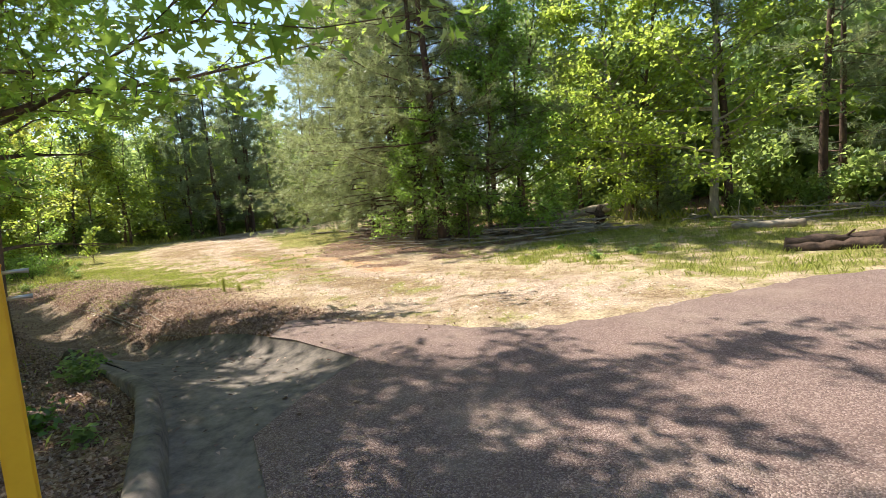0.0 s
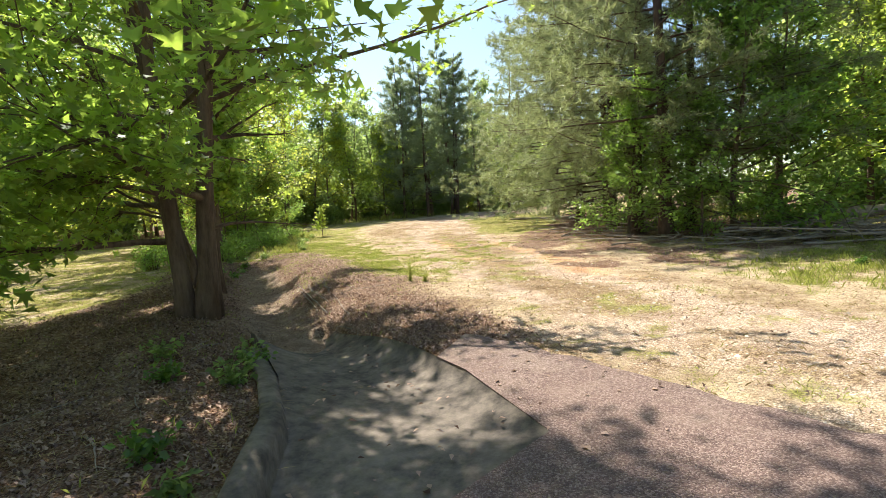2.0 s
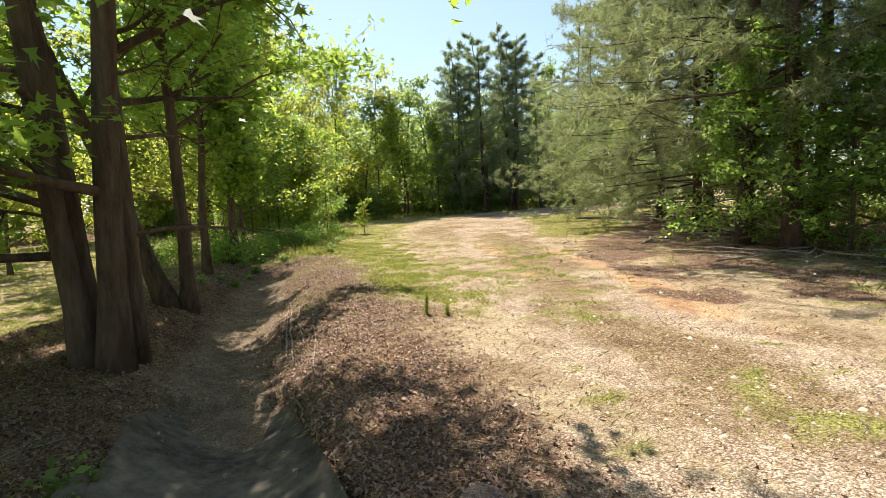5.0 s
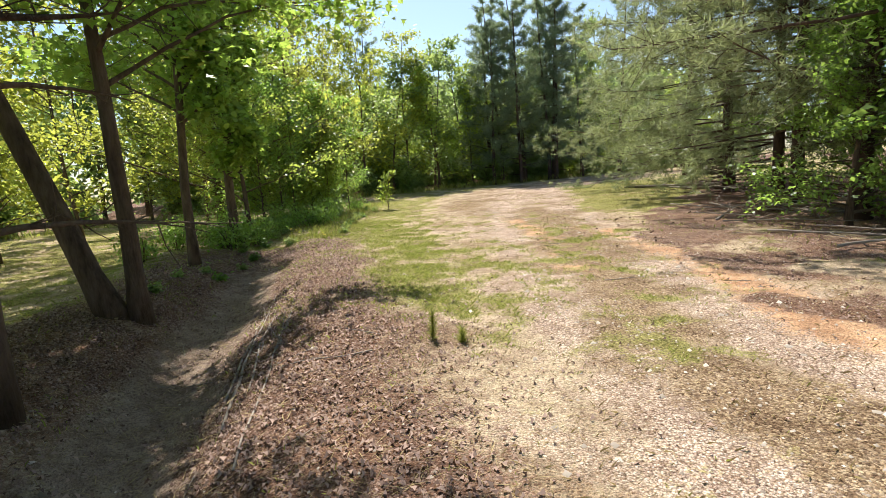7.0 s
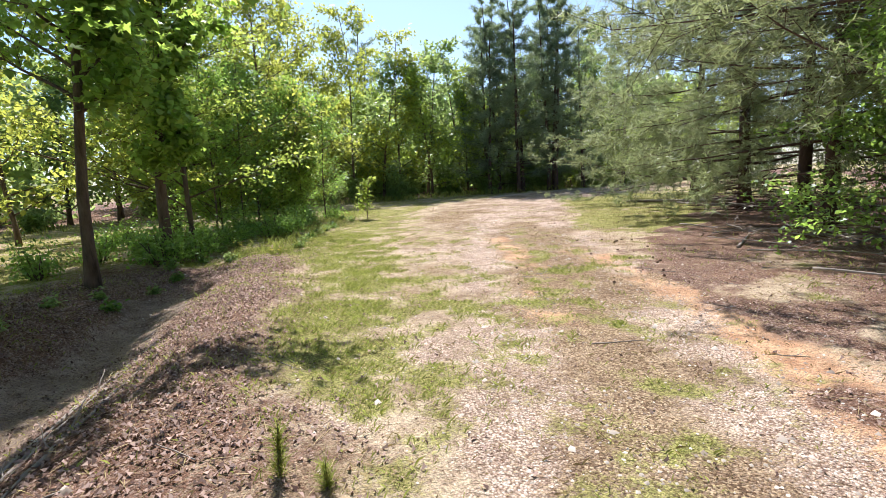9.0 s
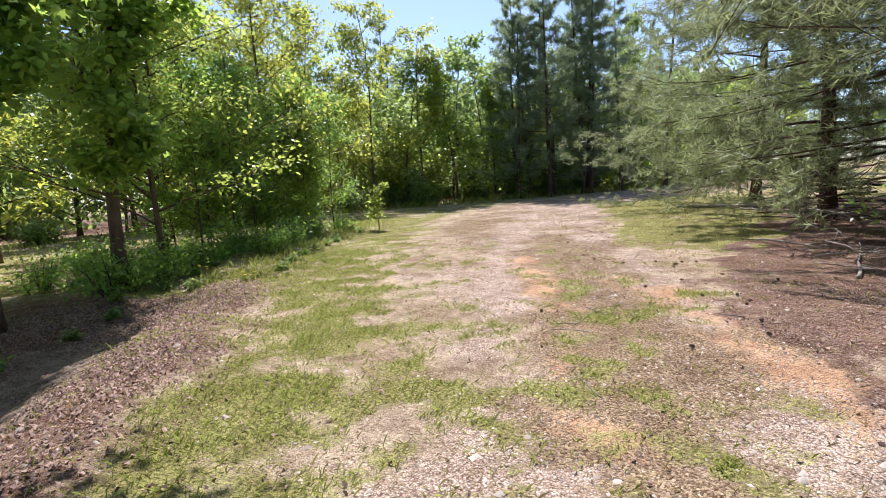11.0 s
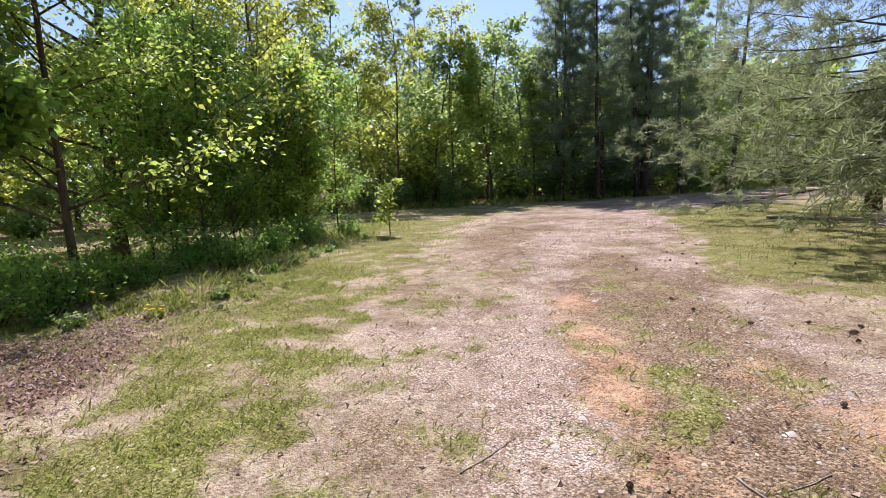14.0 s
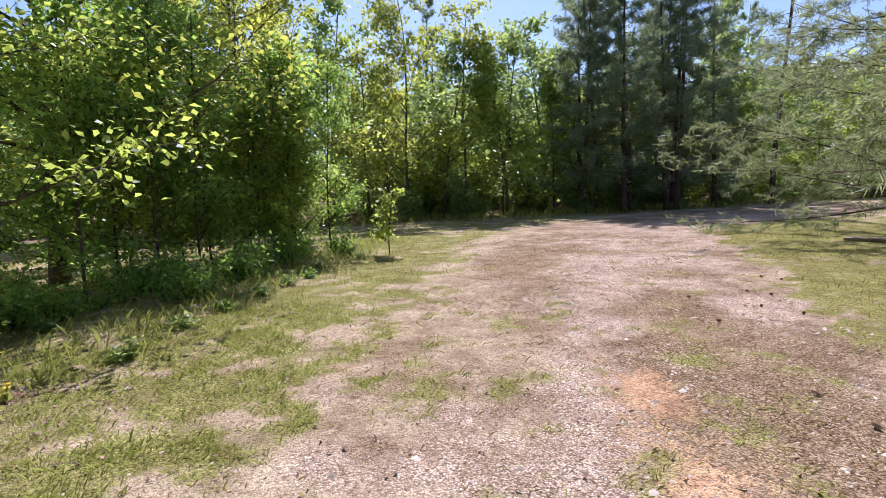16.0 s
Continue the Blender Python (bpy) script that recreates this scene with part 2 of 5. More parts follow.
def mesh_from(name, verts, faces, mat, smooth=False):
    """faces: an (n, k) array, or a list of such arrays."""
    me = bpy.data.meshes.new(name)
    verts = np.asarray(verts, dtype=np.float32).reshape(-1, 3)
    blocks = faces if isinstance(faces, list) else [faces]
    blocks = [np.asarray(f, dtype=np.int32) for f in blocks if len(f)]
    loops = np.concatenate([f.ravel() for f in blocks])
    sizes = np.concatenate([np.full(len(f), f.shape[1], dtype=np.int32) for f in blocks])
    starts = np.concatenate([[0], np.cumsum(sizes)[:-1]]).astype(np.int32)
    me.vertices.add(len(verts))
    me.vertices.foreach_set("co", verts.ravel())
    me.loops.add(len(loops))
    me.loops.foreach_set("vertex_index", loops)
    me.polygons.add(len(sizes))
    me.polygons.foreach_set("loop_start", starts)
    me.polygons.foreach_set("loop_total", sizes)
    if smooth:
        me.polygons.foreach_set("use_smooth", np.ones(len(sizes), dtype=bool))
    me.update(calc_edges=True)
    me.materials.append(mat)
    return me


def part(name, mesh, parent=None, label=""):
    ob = new(name, mesh)
    if parent is not None:
        ob.parent = parent
    return tagged(ob, label)


def bm_mesh(name, bm, mat, smooth=False):
    me = bpy.data.meshes.new(name)
    bm.to_mesh(me)
    bm.free()
    me.materials.append(mat)
    if smooth:
        me.polygons.foreach_set("use_smooth", np.ones(len(me.polygons), dtype=bool))
    return me


def tube(points, radii, sides=7, closed=True):
    """Vertices and faces of a tapered tube along points."""
    pts = np.asarray(points, dtype=float)
    tang = np.gradient(pts, axis=0)
    tang /= np.linalg.norm(tang, axis=1, keepdims=True) + 1e-9
    ref = np.where(np.abs(tang[:, 2:3]) > 0.9, np.array([[1.0, 0, 0]]), np.array([[0, 0, 1.0]]))
    u = np.cross(tang, ref)
    u /= np.linalg.norm(u, axis=1, keepdims=True) + 1e-9
    v = np.cross(tang, u)
    a = np.linspace(0, 2 * np.pi, sides, endpoint=False)
    ring = np.cos(a)[None, :, None] * u[:, None, :] + np.sin(a)[None, :, None] * v[:, None, :]
    rad = np.asarray(radii, dtype=float)[:, None, None]
    verts = (pts[:, None, :] + ring * rad).reshape(-1, 3)
    faces = []
    for i in range(len(pts) - 1):
        for j in range(sides):
            k = (j + 1) % sides
            faces.append((i * sides + j, i * sides + k, (i + 1) * sides + k, (i + 1) * sides + j))
    if closed:
        verts = np.vstack([verts, pts[:1], pts[-1:]])
        a0, a1 = len(verts) - 2, len(verts) - 1
        n = (len(pts) - 1) * sides
        for j in range(sides):
            k = (j + 1) % sides
            faces.append((k, j, a0, a0))
            faces.append((n + j, n + k, a1, a1))
    return verts, faces


def tubes_mesh(name, list_of, mat):
    """One mesh of several tubes."""
    vs, quads, tris, off = [], [], [], 0
    for verts, faces in list_of:
        vs.append(verts)
        for f in faces:
            if f[2] == f[3]:
                tris.append((f[0] + off, f[1] + off, f[2] + off))
            else:
                quads.append(tuple(i + off for i in f))
        off += len(verts)
    return mesh_from(name, np.vstack(vs), [np.array(quads), np.array(tris)] if tris else [np.array(quads)], mat, True)


def bend(start, way, length, steps, lift=0.0, wobble=0.1, r=None):
    """Points of a limb that sets off along way and bends up (lift > 0) or droops."""
    r = r or rng
    way = np.array(way, dtype=float)
    way /= np.linalg.norm(way)
    pts = [np.array(start, dtype=float)]
    for _ in range(steps):
        way = way + r.normal(0, wobble, 3) + np.array([0, 0, lift / steps])
        way /= np.linalg.norm(way)
        pts.append(pts[-1] + way * length / steps)
    return np.array(pts)


STAR = np.array([(0, 0), (0.50, 0.03), (0.22, 0.30), (0.42, 0.68), (0.12, 0.50), (0, 1.0), (-0.12, 0.50), (-0.42, 0.68), (-0.22, 0.30), (-0.50, 0.03)])
HEX = np.array([(0, 0), (0.44, 0.18), (0.30, 0.66), (0, 1.0), (-0.30, 0.66), (-0.44, 0.18)])
OVAL = np.array([(0, 0), (0.30, 0.40), (0, 1.0), (-0.30, 0.40)])


def leaves(centres, size, shape=OVAL, flat=0.5, r=None, fold=0.12, hang=0.3):
    """Vertices and faces of leaf blades at centres; flat: how far they lie level."""
    r = r or rng
    c = np.asarray(centres)
    n = len(c)
    nrm = r.normal(0, 1, (n, 3)) * (1 - flat)
    nrm[:, 2] += flat * 1.4
    nrm /= np.linalg.norm(nrm, axis=1, keepdims=True) + 1e-9
    d = r.normal(0, 1, (n, 3))
    d[:, 2] -= hang
    d -= nrm * np.sum(d * nrm, axis=1, keepdims=True)
    d /= np.linalg.norm(d, axis=1, keepdims=True) + 1e-9
    side = np.cross(d, nrm)
    s = size * r.uniform(0.65, 1.3, (n, 1, 1))
    k = len(shape)
    bowl = np.abs(shape[:, 0]) * 2 * fold - shape[:, 1] ** 2 * fold
    v = c[:, None, :] + s * (side[:, None, :] * shape[None, :, :1] + d[:, None, :] * shape[None, :, 1:2] + nrm[:, None, :] * bowl[None, :, None])
    return v.reshape(-1, 3), np.arange(n * k).reshape(n, k)


def needles(tips, ways, per=12, length=0.2, width=0.012, spread=0.7, r=None):
    """Bunches of thin needles at the tips of twigs."""
    r = r or rng
    tips, ways = np.repeat(tips, per, axis=0), np.repeat(ways, per, axis=0)
    n = len(tips)
    base = tips - ways * r.uniform(0, 0.16, (n, 1))
    d = ways + r.normal(0, spread, (n, 3))
    d /= np.linalg.norm(d, axis=1, keepdims=True) + 1e-9
    side = np.cross(d, r.normal(0, 1, (n, 3)))
    side /= np.linalg.norm(side, axis=1, keepdims=True) + 1e-9
    ln = length * r.uniform(0.7, 1.2, (n, 1))
    v = np.stack([base - side * width / 2, base + side * width / 2, base + d * ln], axis=1)
    return v.reshape(-1, 3), np.arange(n * 3).reshape(n, 3)


# ---- the lie of the land ----
DITCH = np.array([(-2.9, 4.9), (-4.3, 6.2), (-6.3, 7.8), (-8.3, 9.6), (-10.2, 11.2), (-12.6, 13.4)])
PATH = np.array([(1.2, 5.4), (0.0, 6.9), (-1.8, 8.9), (-3.6, 11.2), (-6.2, 15.0), (-10.3, 22.0), (-13.6, 28.5), (-13.6, 33.5), (-11.2, 38.5), (-7.5, 45.0)])
ROAD_EDGE = [(-1.0, 2.3), (-1.35, 3.0), (-1.2, 3.6), (-0.87, 4.42), (-1.37, 4.9), (-1.77, 5.29), (-2.14, 5.53), (-2.15, 6.3), (-1.6, 6.15), (-0.9, 5.75), (0.2, 5.2), (0.9, 4.9), (1.8, 5.1), (2.5, 5.35), (3.6, 5.75), (4.8, 6.15), (6.5, 6.25), (9.0, 5.8), (13.0, 4.8)]
ROAD_BACK = [(13.0, -14.0), (-0.2, -14.0), (-0.2, -3.0), (-0.3, 0.0), (-0.55, 1.2)]


def along(poly, x, y):
    """Distance to a polyline and how far along it (0 to 1) the nearest place lies."""
    best, where = np.full(np.shape(x), 1e9), np.zeros(np.shape(x))
    n = len(poly) - 1
    for i in range(n):
        (ax, ay), (bx, by) = poly[i], poly[i + 1]
        dx, dy = bx - ax, by - ay
        t = np.clip(((x - ax) * dx + (y - ay) * dy) / (dx * dx + dy * dy), 0, 1)
        d = np.hypot(x - ax - t * dx, y - ay - t * dy)
        where = np.where(d < best, (i + t) / n, where)
        best = np.minimum(best, d)
    return best, where


def inside(poly, x, y):
    """Whether places lie inside a closed outline."""
    res = np.zeros(np.shape(x), dtype=bool)
    for i in range(len(poly)):
        (ax, ay), (bx, by) = poly[i - 1], poly[i]
        cut = ((ay > y) != (by > y)) & (x < (bx - ax) * (y - ay) / (by - ay + 1e-12) + ax)
        res ^= cut
    return res


def step(a, b, v):
    t = np.clip((v - a) / (b - a), 0, 1)
    return t * t * (3 - 2 * t)


def ripple(x, y, s, k):
    """Smooth unevenness about s metres across."""
    f = 2 * np.pi / s
    return (np.sin(f * (x + 0.37 * y) + k) + np.sin(f * (0.83 * y - 0.51 * x) * 1.13 + 2.1 * k) + np.sin(f * 1.71 * (0.6 * x + y) + 3.7 * k)) / 3


def plain_z(x, y):
    y = np.asarray(y, dtype=float)
    return 0.06 + 0.008 * np.clip(y, -20, 20) + 0.016 * np.clip(y - 20, 0, 45)


ROAD = ROAD_EDGE + ROAD_BACK
FLUME_L = [(-1.48, 2.2), (-1.95, 3.05), (-2.5, 3.9), (-3.35, 4.75), (-4.3, 5.5), (-5.0, 6.05), (-5.5, 6.5)]
FLUME_R = [(-0.94, 2.2), (-1.27, 3.0), (-1.1, 3.7), (-0.85, 4.4), (-1.75, 5.3), (-3.3, 6.3), (-4.6, 7.1)]
GUTTER_BACK = [(-0.94, 2.2), (-0.57, 1.2), (-0.32, 0.0), (-0.22, -3.0), (-0.22, -14.0), (-0.8, -14.0), (-0.8, -3.0), (-0.88, 0.0), (-1.08, 1.2), (-1.48, 2.2)]


def ground_z(x, y):
    x, y = np.asarray(x, dtype=float), np.asarray(y, dtype=float)
    z = plain_z(x, y) + 0.025 * ripple(x, y, 3.1, 1.0) + 0.008 * ripple(x, y, 0.9, 2.0)
    far = step(30, 60, np.hypot(x + 8, y - 20))
    z = z + far * 0.6 * ripple(x, y, 40, 0.5)
    d, s = along(DITCH, x, y)
    deep = 0.40 * step(-0.02, 0.25, s) * (1 - 0.75 * step(0.6, 1.0, s))
    z = z - deep * np.exp(-((d / 0.75) ** 2))
    z = z + 0.10 * np.exp(-(((d - 1.6) / 0.8) ** 2)) * step(0.2, 0.4, s) * (1 - step(0.7, 1.0, s))
    hard = inside(ROAD, x, y) | inside(FLUME_L + FLUME_R[::-1], x, y) | inside(GUTTER_BACK, x, y)
    dr, _ = along(np.array(ROAD_EDGE + ROAD_BACK), x, y)
    z = np.where(inside(ROAD, x, y), np.minimum(z, plain_z(x, y) - 0.02 - 0.07 * step(0.0, 0.25, dr)), z)
    return np.where(hard & ~inside(ROAD, x, y), np.minimum(z, plain_z(x, y) - 0.40), z)


def gz(x, y):
    return float(ground_z(np.array([x]), np.array([y]))[0])


def patches(x, y, s, k, octaves=4):
    """Uneven patches about s metres across, 0 to 1 round 0.5."""
    x, y = np.asarray(x, dtype=float), np.asarray(y, dtype=float)
    res, amp, total = np.zeros(np.shape(x)), 1.0, 0.0
    for o in range(octaves):
        u, v = x / s + 17.3 * k + 5.1 * o, y / s - 9.7 * k + 3.3 * o
        iu, iv = np.floor(u), np.floor(v)
        fu, fv = u - iu, v - iv
        fu, fv = fu * fu * (3 - 2 * fu), fv * fv * (3 - 2 * fv)

        def h(a, b):
            w = np.sin(a * 127.1 + b * 311.7 + k * 74.7) * 43758.5453
            return w - np.floor(w)

        res += amp * ((h(iu, iv) * (1 - fu) + h(iu + 1, iv) * fu) * (1 - fv) + (h(iu, iv + 1) * (1 - fu) + h(iu + 1, iv + 1) * fu) * fv)
        total += amp
        amp, s = amp * 0.6, s * 0.48
    return res / total


def path_side(x, y):
    """Signed distance from the middle of the track: right of it is positive."""
    d, s = along(PATH, x, y)
    best, side = np.full(np.shape(x), 1e9), np.ones(np.shape(x))
    for i in range(len(PATH) - 1):
        (ax, ay), (bx, by) = PATH[i], PATH[i + 1]
        dx, dy = bx - ax, by - ay
        t = np.clip(((x - ax) * dx + (y - ay) * dy) / (dx * dx + dy * dy), 0, 1)
        e = np.hypot(x - ax - t * dx, y - ay - t * dy)
        side = np.where(e < best, np.sign((x - ax) * dy - (y - ay) * dx), side)
        best = np.minimum(best, e)
    return d * side, s


WHEEL_LEFT = np.array([(0.3, 6.3), (-1.6, 8.3), (-3.3, 10.2), (-4.4, 11.9), (-5.6, 13.6), (-7.6, 17.0), (-9.8, 20.8), (-12.3, 25.5), (-13.4, 30.0), (-12.8, 34.0), (-10.5, 40.0)])
WHEEL_RIGHT = np.array([(1.7, 6.5), (0.2, 8.0), (-1.1, 9.7), (-2.2, 11.4), (-3.0, 12.8), (-3.8, 14.0), (-5.4, 16.2), (-7.2, 19.0), (-9.2, 22.6), (-11.0, 26.6), (-11.8, 31.0), (-10.8, 36.0)])
MIDDLE = np.array([(-0.7, 8.2), (-2.4, 9.7), (-3.6, 11.6), (-4.5, 13.2), (-5.6, 15.2), (-7.1, 17.5), (-8.6, 20.5)])
VERGE = np.array([(-5.6, 10.3), (-7.5, 12.3), (-9.7, 14.2), (-12.2, 17.0), (-14.6, 20.0), (-17.5, 23.2)])
CLAY_BANK = np.array([(-0.6, 10.0), (-1.5, 10.9), (-2.6, 12.9), (-3.5, 14.2), (-4.7, 15.8), (-5.4, 16.4)])
CLAY_RUT = np.array([(-3.8, 11.6), (-4.5, 13.0), (-6.3, 15.6), (-7.8, 17.6), (-9.2, 20.0)])
THATCH_STRIP = np.array([(-4.2, 14.0), (-5.2, 15.3), (-6.3, 16.6), (-7.2, 18.2)])
# Pine straw under the clump; its track-side edge is drawn along a cast shadow.
NEEDLE_BED = [(2.6, 13.2), (1.0, 11.4), (-0.4, 10.6), (-1.4, 11.2), (-2.6, 12.9), (-3.6, 14.3), (-4.4, 15.4), (-4.7, 17.0), (-4.5, 18.8), (-4.4, 22.0), (-5.0, 26.0), (-5.4, 31.0), (3.0, 31.0), (4.5, 18.0)]


def masks(x, y):
    """How much gravel, clay, grass, litter, sand and dry thatch lies at places."""
    sp, s = path_side(x, y)
    p1, p2, p3 = patches(x, y, 1.6, 1), patches(x, y, 0.9, 2), patches(x, y, 2.6, 3)
    wide = 0.5 + 0.055 * np.clip(y - 15, 0, 14)
    tracks = 0.8 * np.exp(-((along(WHEEL_LEFT, x, y)[0] / wide) ** 2)) + 1.0 * np.exp(-((along(WHEEL_RIGHT, x, y)[0] / (wide + 0.05)) ** 2))
    gravel = np.clip(1.1 * tracks + 0.34 * (1 - step(1.8, 3.2, np.abs(sp))), 0, 1)
    gravel = np.maximum(gravel, 0.95 * (1 - step(0.5, 2.0, np.hypot((x - 0.3) / 1.5, y - 6.7))))
    gravel = np.clip(gravel + 1.3 * (p1 - 0.5) + 1.3 * (patches(x, y, 0.5, 12, 3) - 0.5), 0, 1)
    clay = 1.05 * np.exp(-((along(CLAY_BANK, x, y)[0] / 0.42) ** 2))
    clay = np.maximum(clay, 0.85 * np.exp(-((along(CLAY_RUT, x, y)[0] / 0.40) ** 2)) * step(0.40, 0.62, patches(x, y, 1.5, 19)))
    clay = np.maximum(clay, 0.6 * np.exp(-((np.hypot(x + 9.9, y - 15.8) / 0.55) ** 2)))
    clay = np.clip(clay * (0.5 + 2.0 * (patches(x, y, 0.9, 9) - 0.40)) + 0.5 * (p3 - 0.6), 0, 1) * step(0.04, 0.15, clay)
    dd, sd = along(DITCH, x, y)
    litter = (1 - step(1.3, 2.7, dd)) * (1 - step(0.9, 1.0, sd)) * 0.97
    litter = np.maximum(litter, 0.45 * np.exp(-(((sp + 2.3) / 1.0) ** 2)) * (1 - step(0.28, 0.40, s)))
    left = inside([(-1.6, -14), (-1.7, 2.2), (-2.7, 3.9), (-4.5, 5.5), (-7.5, 8.3), (-9.0, 8.4), (-9.0, 5.0), (-6.0, 2.0), (-5.5, -14)], x, y)
    litter = np.maximum(litter, left * 0.9)
    wx, wy = x + 2.2 * (patches(x, y, 1.3, 31) - 0.5), y + 2.2 * (patches(x, y, 1.3, 32) - 0.5)
    bed = inside(NEEDLE_BED, wx, wy)
    litter = np.maximum(litter, bed * np.clip(0.95 - 0.75 * step(0.42, 0.56, patches(x, y, 1.2, 23)) * (1 - step(15.5, 17.5, y)), 0, 1))
    litter = np.clip(litter + 1.2 * (p2 - 0.5) * step(0.05, 0.3, litter), 0, 1)
    litter = np.maximum(litter, step(0.5, 4.0, forest_depth(x, y)))
    verge = 0.74 * np.exp(-((along(VERGE, x + 0.4 * (wx - x), y + 0.4 * (wy - y))[0] / 1.25) ** 2))
    far_green = 1.2 * inside([(-4.4, 18.6), (-6.2, 19.3), (-7.7, 22.0), (-9.3, 25.5), (-11.0, 31.0), (-9.0, 34.0), (-4.0, 32.0), (-4.6, 24.0)], wx, wy)
    lawn = step(2.2, 4.2, np.abs(sp)) * 0.78 * (1 - 0.35 * bed)
    weeds = 0.32 * np.exp(-((along(MIDDLE, x, y)[0] / 0.5) ** 2)) + 0.36 * (1 - step(0.9, 2.6, along(VERGE, x, y)[0]))
    grass = np.maximum(np.maximum(0.9 * verge, far_green), lawn) + weeds
    grass = np.clip(grass + 0.8 * (patches(x, y, 1.1, 5) - 0.52) + 2.6 * (patches(x, y, 0.3, 6, 3) - 0.52), 0, 1) * (1 - 0.75 * litter)
    sand = 1.1 * (1 - step(0.25, 0.75, dd)) * step(0.1, 0.3, sd) * (1 - step(0.75, 0.95, sd)) - 0.35 * (p2 > 0.58)
    thatch = 0.75 * np.exp(-((along(MIDDLE, x, y)[0] / 0.55) ** 2)) + 0.45 * (1 - step(2.0, 3.2, np.abs(sp))) * (1 - 0.7 * np.clip(tracks, 0, 1))
    thatch = thatch + 0.7 * np.exp(-((along(THATCH_STRIP, x, y)[0] / 0.8) ** 2)) + 0.2 * step(16, 19, y) * (np.abs(sp) < 4)
    thatch = np.clip(1.25 * thatch + 2.0 * (patches(x, y, 0.8, 15) - 0.52), 0, 1)
    return gravel, clay, grass * (1 - np.clip(sand, 0, 1)), litter, np.clip(sand, 0, 1), thatch


RIGHT_EDGE = [(0.5, 29.0), (3.2, 23.0), (8.0, 20.5), (9.4, 16.6), (12.0, 14.4), (14.0, 10.0), (16.0, 0.0)]
LEFT_EDGE = [(-27.0, -6.0), (-27.0, 8.0), (-27.5, 14.0), (-28.0, 20.0), (-26.5, 25.5), (-22.8, 31.0), (-19.0, 36.0), (-15.5, 42.5), (-12.5, 49.0), (-4.0, 54.0)]
RIGHT_WOOD = [(60, -8), (60, 80), (-1.0, 80.0), (1.0, 60.0), (0.5, 29.0)] + RIGHT_EDGE[1:]
LEFT_WOOD = [(-80, -6), (-80, 90), (0.0, 90.0), (-4.0, 54.0)] + LEFT_EDGE[::-1]


def forest_depth(x, y):
    """How far inside the woods a place lies."""
    a, _ = along(np.array(RIGHT_EDGE), x, y)
    b, _ = along(np.array(LEFT_EDGE), x, y)
    return np.where(inside(RIGHT_WOOD, x, y), a, 0) + np.where(inside(LEFT_WOOD, x, y), b, 0)


def axis(knots):
    """Coordinates whose spacing changes from stretch to stretch."""
    res = [knots[0][0]]
    for (a, s), (b, _) in zip(knots[:-1], knots[1:]):
        n = max(1, round((b - a) / s))
        res += list(a + (b - a) * (np.arange(n) + 1) / n)
    return np.array(res)


def build_ground():
    xs = axis([(-1500, 300), (-300, 60), (-60, 6), (-22, 0.35), (-15, 0.105), (4, 0.25), (14, 3), (60, 60), (300, 300), (1500, 1)])
    ys = axis([(-1500, 300), (-300, 60), (-30, 3), (-3, 0.25), (1.5, 0.105), (19, 0.22), (34, 0.6), (54, 3), (90, 40), (300, 300), (1500, 1)])
    gx, gy = np.meshgrid(xs, ys)
    x, y = gx.ravel(), gy.ravel()
    verts = np.stack([x, y, ground_z(x, y)], axis=1)
    nx, ny = len(xs), len(ys)
    i = (np.arange(ny - 1)[:, None] * nx + np.arange(nx - 1)[None, :]).ravel()
    me = mesh_from("ground", verts, np.stack([i, i + 1, i + nx + 1, i + nx], axis=1), GROUND, True)
    for name, v in zip(("gravel", "clay", "grass", "litter", "sand", "thatch"), masks(x, y)):
        me.attributes.new(name, "FLOAT", "POINT").data.foreach_set("value", v.astype(np.float32))
    tagged(new("ground", me), "gravel track with patchy grass, red clay and leaf litter", "ground", kind="structure")


build_ground()


def build_road():
    """An asphalt turning place with a ragged front edge."""
    outline = []
    pts = ROAD_EDGE
    for (ax, ay), (bx, by) in zip(pts[:-1], pts[1:]):
        n = max(2, int(math.hypot(bx - ax, by - ay) / 0.12))
        for k in range(n):
            t = k / n
            wob = 0.08 * ripple(ax + t * (bx - ax), ay + t * (by - ay), 0.5, 4.0) if ay > 5.6 or ax > 0.0 else 0.0
            outline.append((ax + t * (bx - ax), ay + t * (by - ay) + wob))
    outline.append(pts[-1])
    outline += ROAD_BACK
    bm = bmesh.new()
    top = [bm.verts.new((x, y, float(plain_z(x, y)) + 0.012)) for x, y in outline]
    low = [bm.verts.new((x, y, float(plain_z(x, y)) - 0.1)) for x, y in outline]
    for i in range(len(top)):
        j = (i + 1) % len(top)
        bm.faces.new((top[i], low[i], low[j], top[j]))
    bm.faces.new(top)
    bmesh.ops.triangulate(bm, faces=[f for f in bm.faces if len(f.verts) > 4])
    bmesh.ops.recalc_face_normals(bm, faces=bm.faces)
    tagged(new("road", bm_mesh("road", bm, ASPHALT)), "worn reddish-brown asphalt road end with a ragged edge", "road", kind="structure")


build_road()


def resample(line, n):
    line = np.array(line, dtype=float)
    d = np.concatenate([[0], np.cumsum(np.hypot(*np.diff(line, axis=0).T))])
    t = np.linspace(0, d[-1], n)
    return np.stack([np.interp(t, d, line[:, k]) for k in range(line.shape[1])], axis=1)


